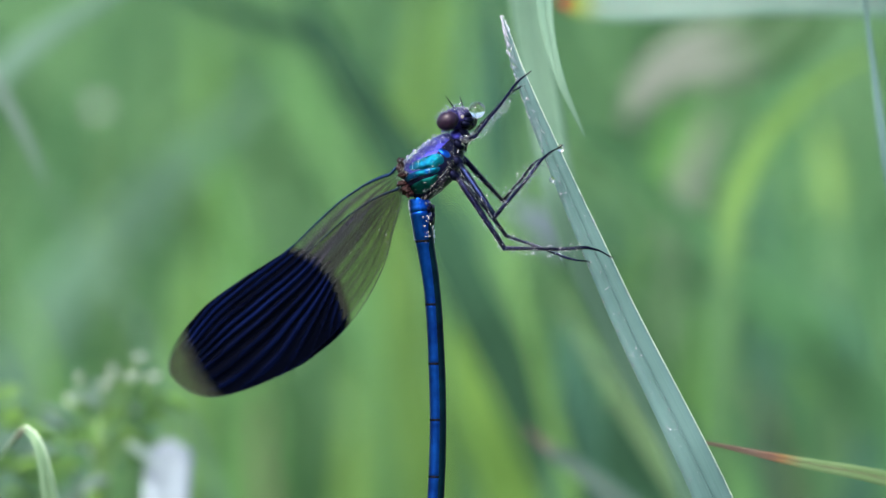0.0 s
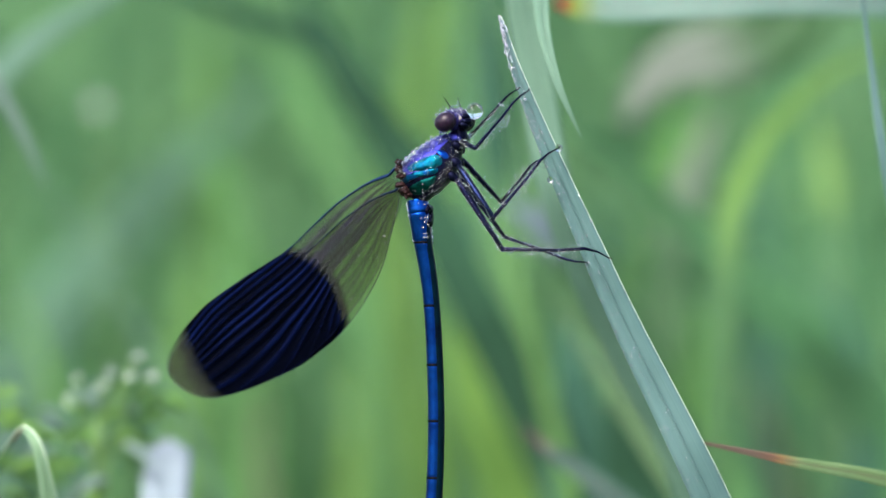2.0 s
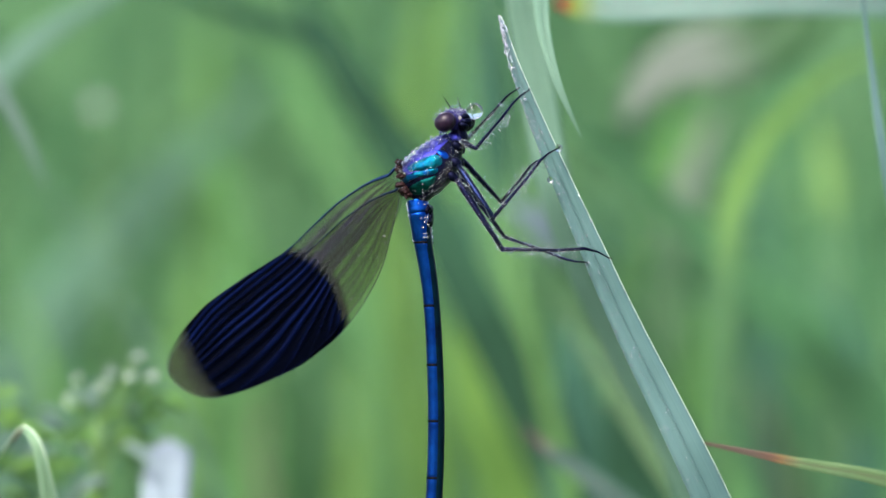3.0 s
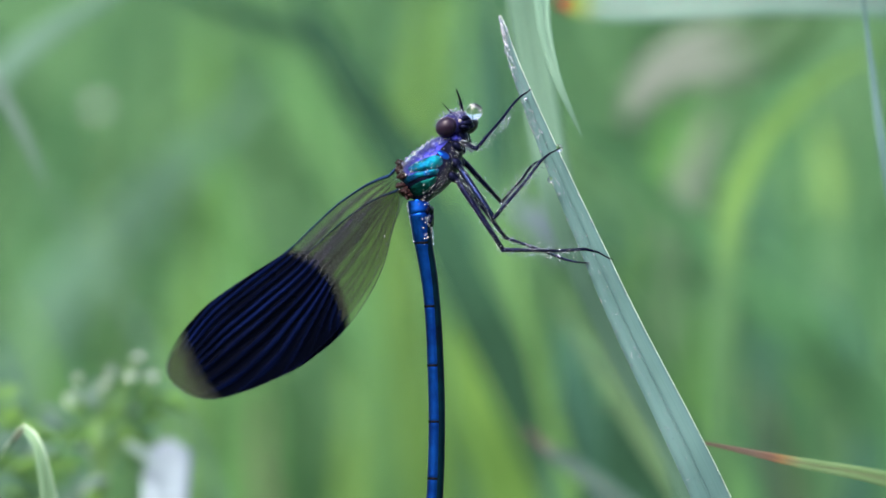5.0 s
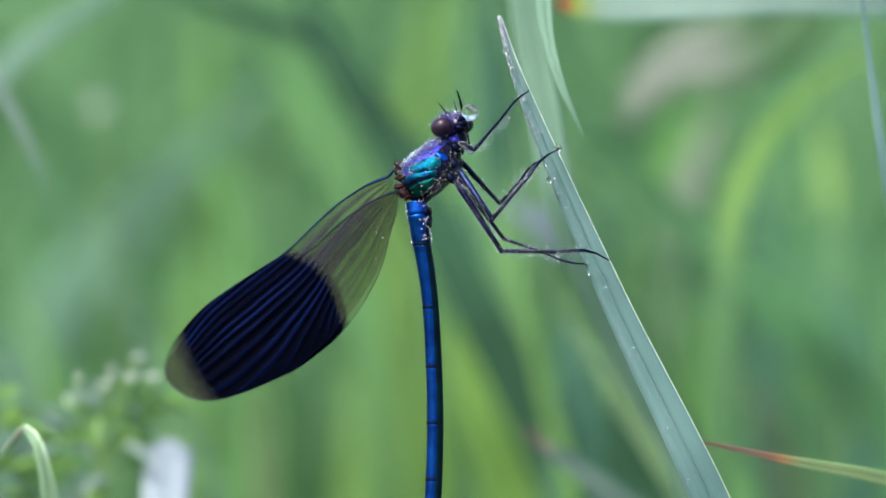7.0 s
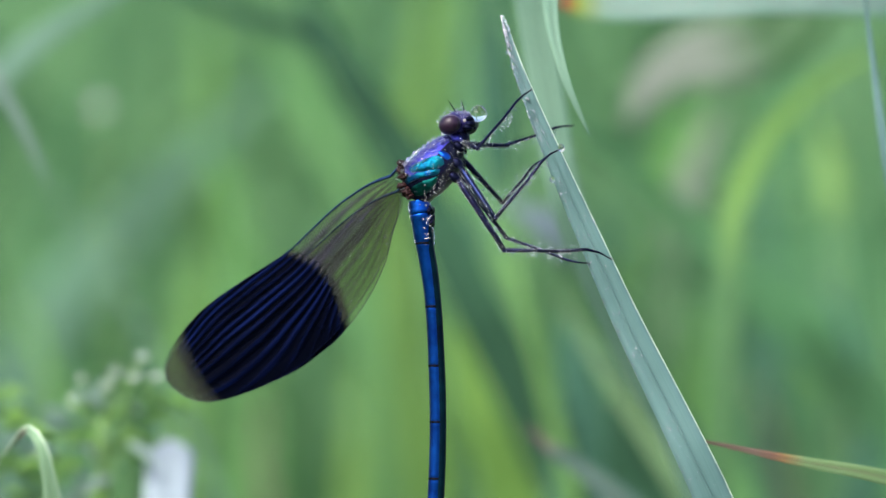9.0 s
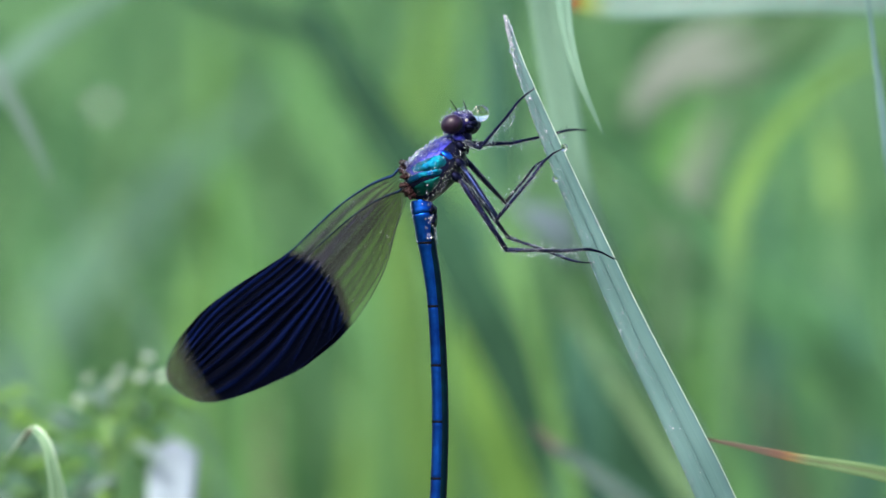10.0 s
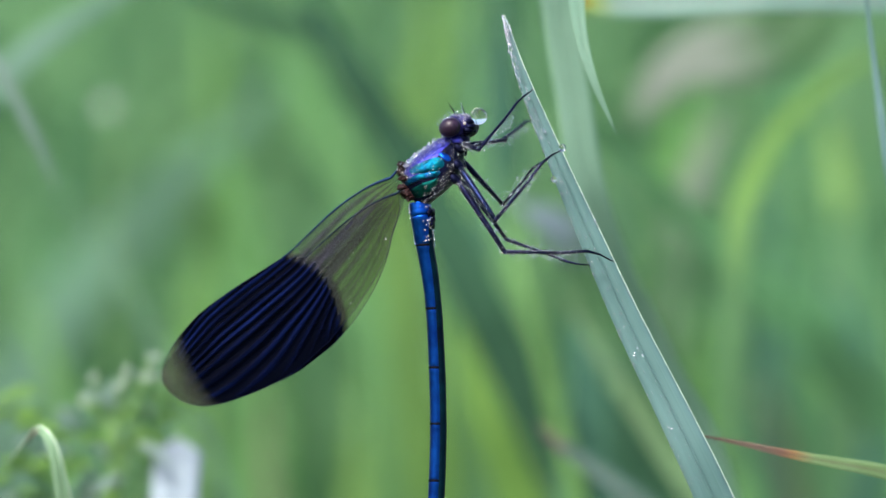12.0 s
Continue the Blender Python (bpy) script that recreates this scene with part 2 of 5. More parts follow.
# ---- mesh building ----
class Build:
    """Collects faces of one mesh; lengths in the unit given (metres, or millimetres with scale=MM)."""

    def __init__(self, scale=1.0):
        self.v, self.f, self.m, self.uv, self.scale = [], [], [], [], scale

    def face(self, ids, mat=0):
        self.f.append(tuple(ids))
        self.m.append(mat)

    def grid(self, rows, mat=0, closed=False, uvs=None):
        base, n = len(self.v), len(rows[0])
        for r in rows:
            self.v.extend(tuple(p) for p in r)
        if uvs:
            for r in uvs:
                self.uv.extend(r)
        for i in range(len(rows) - 1):
            for j in range(n if closed else n - 1):
                k = (j + 1) % n
                self.face((base + i * n + j, base + i * n + k, base + (i + 1) * n + k, base + (i + 1) * n + j), mat)
        return base

    def tube(self, pts, radii, sides=8, mat=0, flat=1.0, caps=True):
        pts = [Vector(p) for p in pts]
        up = Vector((0, -1, 0))
        rows = []
        for i, p in enumerate(pts):
            d = (pts[min(i + 1, len(pts) - 1)] - pts[max(i - 1, 0)]).normalized()
            a = d.cross(up)
            a = (a if a.length > 0.05 else d.cross(Vector((1, 0, 0)))).normalized()
            b = d.cross(a).normalized()
            rows.append([p + (a * math.cos(w) + b * math.sin(w) * flat) * radii[i] for w in (2 * math.pi * k / sides for k in range(sides))])
        base = self.grid(rows, mat, True)
        if caps:
            self.face([base + k for k in range(sides)][::-1], mat)
            self.face([base + (len(rows) - 1) * sides + k for k in range(sides)], mat)

    def ball(self, c, r, mat=0, seg=12, rings=8, turn=None):
        c = Vector(c)
        r = (r, r, r) if isinstance(r, (int, float)) else r
        turn = turn or Matrix.Identity(3)
        base = len(self.v)
        self.v.append(tuple(c + turn @ Vector((0, 0, r[2]))))
        for i in range(1, rings):
            a = math.pi * i / rings
            for k in range(seg):
                w = 2 * math.pi * k / seg
                self.v.append(tuple(c + turn @ Vector((r[0] * math.sin(a) * math.cos(w), r[1] * math.sin(a) * math.sin(w), r[2] * math.cos(a)))))
        self.v.append(tuple(c - turn @ Vector((0, 0, r[2]))))
        last = len(self.v) - 1
        for k in range(seg):
            j = (k + 1) % seg
            self.face((base, base + 1 + k, base + 1 + j), mat)
            self.face((last, last - seg + j, last - seg + k), mat)
            for i in range(rings - 2):
                o = base + 1 + i * seg
                self.face((o + k, o + seg + k, o + seg + j, o + j), mat)

    def made(self, name, mats, parent=None, label="", smooth=True, attributes=None):
        mesh = bpy.data.meshes.new(name)
        mesh.from_pydata([tuple(x * self.scale for x in p) for p in self.v], [], self.f)
        for m in mats:
            mesh.materials.append(MAT[m])
        mesh.polygons.foreach_set("material_index", self.m)
        mesh.polygons.foreach_set("use_smooth", [smooth] * len(self.f))
        if self.uv:
            layer = mesh.uv_layers.new(name="along")
            ids = np.zeros(len(mesh.loops), dtype=np.int32)
            mesh.loops.foreach_get("vertex_index", ids)
            layer.data.foreach_set("uv", np.array(self.uv, dtype=np.float32)[ids].ravel())
        for key, values in (attributes or {}).items():
            mesh.attributes.new(key, "FLOAT", "POINT").data.foreach_set("value", values)
        mesh.update()
        ob = new(name, mesh)
        if parent:
            ob.parent = parent
        if label:
            tagged(ob, label)
        return ob


def smooth_line(pts, n):
    """n + 1 points of a centripetal Catmull-Rom curve through pts."""
    p = [Vector(q) for q in pts]
    p = [p[0] * 2 - p[1]] + p + [p[-1] * 2 - p[-2]]
    knots = [0.0]
    for a, b in zip(p, p[1:]):
        knots.append(knots[-1] + max(1e-6, (b - a).length) ** 0.5)
    out, k = [], 1
    for i in range(n + 1):
        x = knots[1] + (knots[-2] - knots[1]) * i / n
        while k < len(p) - 3 and x > knots[k + 1]:
            k += 1
        t0, t1, t2, t3 = knots[k - 1:k + 3]
        q0, q1, q2, q3 = p[k - 1:k + 3]
        a1 = q0 * ((t1 - x) / (t1 - t0)) + q1 * ((x - t0) / (t1 - t0))
        a2 = q1 * ((t2 - x) / (t2 - t1)) + q2 * ((x - t1) / (t2 - t1))
        a3 = q2 * ((t3 - x) / (t3 - t2)) + q3 * ((x - t2) / (t3 - t2))
        b1 = a1 * ((t2 - x) / (t2 - t0)) + a2 * ((x - t0) / (t2 - t0))
        b2 = a2 * ((t3 - x) / (t3 - t1)) + a3 * ((x - t1) / (t3 - t1))
        out.append(b1 * ((t2 - x) / (t2 - t1)) + b2 * ((x - t1) / (t2 - t1)))
    return out


def curve_value(keys, x):
    """A smooth value between the (x, value) keys."""
    if x <= keys[0][0]:
        return keys[0][1]
    for (a, p), (b, q) in zip(keys, keys[1:]):
        if x <= b:
            u = (x - a) / (b - a)
            return p + (q - p) * u * u * (3 - 2 * u) * 0.5 + (q - p) * u * 0.5
    return keys[-1][1]


def smooth_value(keys, x):
    """A value through the (x, value) keys with no kinks and no overshoot."""
    xs, ys = [k[0] for k in keys], [k[1] for k in keys]
    n = len(xs)
    if x <= xs[0]:
        return ys[0]
    if x >= xs[-1]:
        return ys[-1]
    rise = [(ys[i + 1] - ys[i]) / (xs[i + 1] - xs[i]) for i in range(n - 1)]

    def slope(i):
        if i == 0 or i == n - 1:
            return rise[min(i, n - 2)]
        return 0.0 if rise[i - 1] * rise[i] <= 0 else 2 * rise[i - 1] * rise[i] / (rise[i - 1] + rise[i])

    i = max(k for k in range(n - 1) if xs[k] <= x)
    h = xs[i + 1] - xs[i]
    u = (x - xs[i]) / h
    return ((2 * u ** 3 - 3 * u * u + 1) * ys[i] + (u ** 3 - 2 * u * u + u) * h * slope(i)
            + (3 * u * u - 2 * u ** 3) * ys[i + 1] + (u ** 3 - u * u) * h * slope(i + 1))


# ---- ground ----
def ground_height(x, y):
    # unseen rise added behind the grass so that it covers the horizon
    bank = max(0.0, min(1.0, (y - 1.2) / 4.0))
    return 0.9 * bank * bank * (3 - 2 * bank) + 0.012 * math.sin(7 * x + 1) * math.cos(5 * y)


def ground():
    b = Build()
    steps = [-900, -200, -50, -12, -4, -2] + [-1.5 + 0.15 * i for i in range(21)] + [2, 4, 12, 50, 200, 900]
    deep = [-900, -200, -50, -12, -4, -2] + [-1.5 + 0.15 * i for i in range(48)] + [6, 8, 14, 50, 200, 900]
    b.grid([[(x, y, ground_height(x, y)) for x in steps] for y in deep])
    return tagged(b.made("ground", ["soil"]), "green meadow soil rising to a bank that hides the horizon", "ground", kind="structure")


ground()


def meadow(name, count, x_half, y0, y1, low, high, width, seed, widen=0.0, ragged=0.0, mat="meadow"):
    rnd = random.Random(seed)
    b = Build()
    for _ in range(count):
        y = y0 + (y1 - y0) * rnd.random() + rnd.gauss(0, ragged)
        x = rnd.uniform(-1, 1) * (x_half + widen * (y - y0)) + rnd.gauss(0, ragged)
        h = rnd.uniform(low, high)
        z = ground_height(x, y) - 0.01
        way, lean = rnd.uniform(0, 2 * math.pi), h * rnd.uniform(0.1, 0.95)
        face = rnd.uniform(-0.9, 0.9)
        side = Vector((math.cos(face), math.sin(face), 0))
        w = width * rnd.uniform(0.6, 1.4)
        rows, uvs = [], []
        for i in range(6):
            s = i / 5
            p = Vector((x + math.cos(way) * lean * s * s, y + math.sin(way) * lean * s * s, z + h * (s - 0.22 * s * s * lean / h)))
            half = side * (w * 0.5 * (1 - s ** 2.2) + 0.0002)
            rows.append([p - half, p + half])
            uvs.append([(0, h * (1 - s) * 100), (1, h * (1 - s) * 100)])
        b.grid(rows, 0, False, uvs)
    return tagged(b.made(name, [mat]), "dense stand of green meadow grass rooted in the ground", "grass", kind="stuff")


meadow("meadow_grass", 9000, 0.35, 0.55, 1.9, 0.45, 0.72, 0.008, 3, 0.3)
meadow("bank_grass", 22000, 3.6, 1.9, 5.4, 0.3, 0.6, 0.009, 4, ragged=0.5)
meadow("side_grass", 12000, 3.6, 1.1, 2.2, 0.25, 0.55, 0.007, 6, ragged=0.15)
meadow("short_grass", 26000, 3.6, -3.0, 1.0, 0.05, 0.2, 0.005, 5, ragged=0.5)


# ---- grass leaves ----
def blade(name, pts, width, mats, label, taper=0.09, power=0.7, fold=0.25, facing=(0, -1, 0), rim=False, rows=44, root=None, category="grass blade"):
    """A leaf that rises from the ground through pts to its tip: folded along its midrib, with thickness; its origin is its root."""
    pts = [Vector(p) for p in pts]
    slope = pts[0] - pts[1]
    slope /= max(0.05, abs(slope.z))
    lean = Vector((max(-0.35, min(0.35, slope.x)), max(-0.2, min(0.2, slope.y)), 0)) * pts[0].z
    foot = Vector((pts[0].x + lean.x * 0.6, pts[0].y + lean.y * 0.6, 0)) if root is None else Vector((*root, 0))
    foot.z = ground_height(foot.x, foot.y) - 0.004
    middle = pts[0].lerp(foot, 0.5) + lean * 0.12
    line = smooth_line([foot, middle] + pts, rows)
    left = [0.0]
    for a, c in zip(line[::-1], line[::-1][1:]):
        left.append(left[-1] + (a - c).length)
    left = left[::-1]
    total = left[0]
    b = Build()
    front = Vector(facing).normalized()
    rowsv, uvs, rims = [], [], []
    for i, p in enumerate(line):
        d = (line[min(i + 1, rows)] - line[max(i - 1, 0)]).normalized()
        side = d.cross(front)
        side = (side if side.length > 0.1 else Vector((1, 0, 0))).normalized()
        nrm = side.cross(d).normalized()
        w = width * min(1.0, (left[i] / taper) ** power) * (0.55 + 0.45 * min(1, (total - left[i]) / (0.3 * total))) + 0.00008
        th = min(0.00018, w * 0.12)
        row = []
        for k in (-1, -0.5, -0.04, 0.04, 0.5, 1):
            row.append(p + side * (w * 0.5 * k) - nrm * (fold * w * 0.5 * (1 - abs(k))) + nrm * th * 0.5)
        for k in (1, 0.5, 0.04, -0.04, -0.5, -1):
            row.append(p + side * (w * 0.5 * k) - nrm * (fold * w * 0.5 * (1 - abs(k))) - nrm * th)
        rowsv.append([q - foot for q in row])
        s = left[i] * 100
        uvs.append([(u, s) for u in (0, 0.25, 0.48, 0.52, 0.75, 1, 1, 0.75, 0.52, 0.48, 0.25, 0)])
        rims.append(p + side * w * 0.5 - foot)
    b.grid(rowsv, 0, True, uvs)
    ob = b.made(name, mats)
    ob.location = foot
    if rim:
        r = Build()
        r.tube(rims, [max(0.00003, min(0.00007, 0.012 * (left[i] + 0.001))) for i in range(len(rims))], 6)
        r.made("leaf_margin", ["rim"], ob, "pale raised leaf margin")
    ridge = Build()
    mids = [p - foot + Vector(facing).normalized() * (fold * width * 0.5 * min(1.0, (left[i] / taper) ** power) - 0.00002) for i, p in enumerate(line)]
    ridge.tube(mids, [0.00003 + 0.015 * width * min(1.0, (left[i] / taper) ** power) for i in range(len(mids))], 5)
    ridge.made("midrib", mats, ob, "narrow raised midrib")
    tagged(ob, label, category)
    ob["reach"] = total
    return ob, line, left, foot


def scatter_dew(spots, name, parent, label="clear dew droplets", mat="dew", sides=10):
    b = Build()
    for c, r in spots:
        b.ball(c, r, 0, sides, sides * 2 // 3 + 1)
    return tagged(b.made(name, [mat], parent, label), kind="stuff")


main_blade, blade_line, blade_left, blade_foot = blade(
    "grass_blade", [(0.0366, 0.008, 0.3659), (0.03, 0.004, 0.3865), (0.0264, 0.002, 0.3954), (0.0234, 0.001, 0.4017), (0.0179, 0.001, 0.4128), (0.015, 0.001, 0.4192), (0.0103, 0.001, 0.4299), (0.0071, 0.001, 0.4379), (0.0056, 0.001, 0.443)],
    0.0043, ["glaucous"], "blue-green grass blade beaded with dew that carries the damselfly", taper=0.072, power=0.6, rim=True, rows=110, fold=0.12)


def blade_dew():
    rnd = random.Random(11)
    spots = []
    n = len(blade_line)
    for _ in range(760):
        x = 0.015 + 0.985 * rnd.random() ** 2.7
        i = n - 2 - int(x * 62)
        u = rnd.random()
        p = blade_line[i].lerp(blade_line[i + 1], u) - blade_foot
        d = (blade_line[i + 1] - blade_line[i]).normalized()
        side = d.cross(Vector((0, -1, 0))).normalized()
        w = 0.0043 * min(1.0, (blade_left[i] / 0.072) ** 0.6)
        k = -1 + 0.04 * rnd.random() if rnd.random() < 0.3 else (0.99 if rnd.random() < 0.2 else max(-0.97, min(0.9, rnd.gauss(-0.5, 0.4))))
        r = (0.000056 + 0.00009 * rnd.random() ** 5) * (1 - 0.3 * x)
        spots.append((p + side * (w * 0.5 * k) + Vector((0, -0.12 * w * 0.5 * (1 - abs(k)) - 0.5 * r - 0.0001, 0)), r))
    for k in range(70):
        i = n - 3 - int(70 * (k + 0.8 * rnd.random()) / 70)
        p = blade_line[i].lerp(blade_line[i + 1], rnd.random()) - blade_foot
        side = (blade_line[i + 1] - blade_line[i]).normalized().cross(Vector((0, -1, 0))).normalized()
        w = 0.0043 * min(1.0, (blade_left[i] / 0.072) ** 0.6)
        spots.append((p + side * w * 0.505 + Vector((0, -0.0001, 0)), 0.00005 + 0.00005 * rnd.random() ** 2))
    return spots


scatter_dew(blade_dew(), "dew", main_blade)
for name, place, r in (("dew_drop", (0.0114, -0.0004, 0.4299), 0.00036), ("dew_drop", (0.0105, -0.0005, 0.4268), 0.0003), ("dew_drop", (0.0062, -0.0002, 0.4394), 0.00026), ("dew_drop", (0.0066, -0.0002, 0.438), 0.00024)):
    d = Build()
    d.ball(Vector(place) - blade_foot, (r, r, r * 1.1), 0, 20, 14)
    d.made(name, ["water"], main_blade, "clear round drop of dew")

bent_blade, _, _, _ = blade(
    "bent_grass_blade", [(0.0274, 0.052, 0.3918), (0.0197, 0.046, 0.4079), (0.0147, 0.041, 0.4183), (0.0118, 0.038, 0.4266), (0.0101, 0.038, 0.4362), (0.0086, 0.038, 0.4452), (0.0076, 0.037, 0.4535), (0.0083, 0.03, 0.4619), (0.0094, 0.024, 0.4568), (0.0097, 0.016, 0.4487), (0.0101, 0.011, 0.4419), (0.0114, 0.009, 0.4367), (0.0138, 0.009, 0.4311)],
    0.00356, ["drooping"], "pale green grass blade bent over with a drooping tip", taper=0.045, power=0.8, rows=90)

edge_blade, _, _, _ = blade(
    "slender_grass_blade", [(0.0506, 0.025, 0.4014), (0.0471, 0.022, 0.4195), (0.045, 0.02, 0.4299), (0.0439, 0.02, 0.438), (0.043, 0.02, 0.4452), (0.0427, 0.02, 0.449)],
    0.00093, ["glaucous"], "slender blue-green grass blade standing upright", taper=0.02)

brown_blade, _, _, _ = blade(
    "withered_grass_blade", [(0.0911, 0.04, 0.3564), (0.068, 0.024, 0.3839), (0.0543, 0.016, 0.3934), (0.0445, 0.012, 0.3968), (0.0344, 0.01, 0.3988), (0.0263, 0.01, 0.4005), (0.0238, 0.01, 0.4009)],
    0.0016, ["brown_tip"], "green grass blade with a withered reddish-brown tip hanging over", taper=0.024, power=0.85, rows=70)

mid_blade, _, _, _ = blade(
    "pale_grass_blade", [(0.0343, 0.064, 0.3692), (0.0256, 0.066, 0.3857), (0.0194, 0.068, 0.3919), (0.0143, 0.07, 0.3958), (0.0111, 0.071, 0.3979), (0.0087, 0.072, 0.4002)],
    0.00305, ["pale_brown_tip"], "pale grass blade with a brown tip leaning over", taper=0.016)

curl_blade, _, _, _ = blade(
    "curled_grass_blade", [(-0.0395, 0.020, 0.3842), (-0.0402, 0.018, 0.3941), (-0.0408, 0.017, 0.3979), (-0.0415, 0.017, 0.4004), (-0.0426, 0.018, 0.4016), (-0.0442, 0.022, 0.4004), (-0.0468, 0.028, 0.3975)],
    0.0019, ["kinked"], "kinked grass blade with a pale dewy fold", taper=0.022, power=1.6, rim=True)

white_leaf, _, _, _ = blade(
    "dewy_leaf", [(-0.0313, 0.052, 0.3734), (-0.0308, 0.058, 0.3896), (-0.0307, 0.062, 0.3944), (-0.0306, 0.066, 0.399)],
    0.00513, ["dewy"], "broad dewy leaf, coloured white for the sky it reflects", taper=0.0009, power=0.3, fold=0.06, category="leaf")

top_leaf, _, _, _ = blade(
    "arching_grass_blade", [(0.0861, 0.11, 0.4024), (0.0734, 0.09, 0.4358), (0.06, 0.075, 0.4463), (0.0488, 0.065, 0.4474), (0.0322, 0.06, 0.4473), (0.021, 0.06, 0.4466), (0.0146, 0.06, 0.4468), (0.0121, 0.062, 0.4473)],
    0.00299, ["red_tip"], "arching pale grass blade with a yellow and red tip", taper=0.005)


def backdrop_blade(points, width, mat, label, taper=0.08, power=0.6, name="tall_grass_blade"):
    ob = blade(name, points, width, [mat], label, taper=taper, power=power, rows=36)[0]
    return tagged(ob, label, "grass blade", "tall grass blades behind the insect")


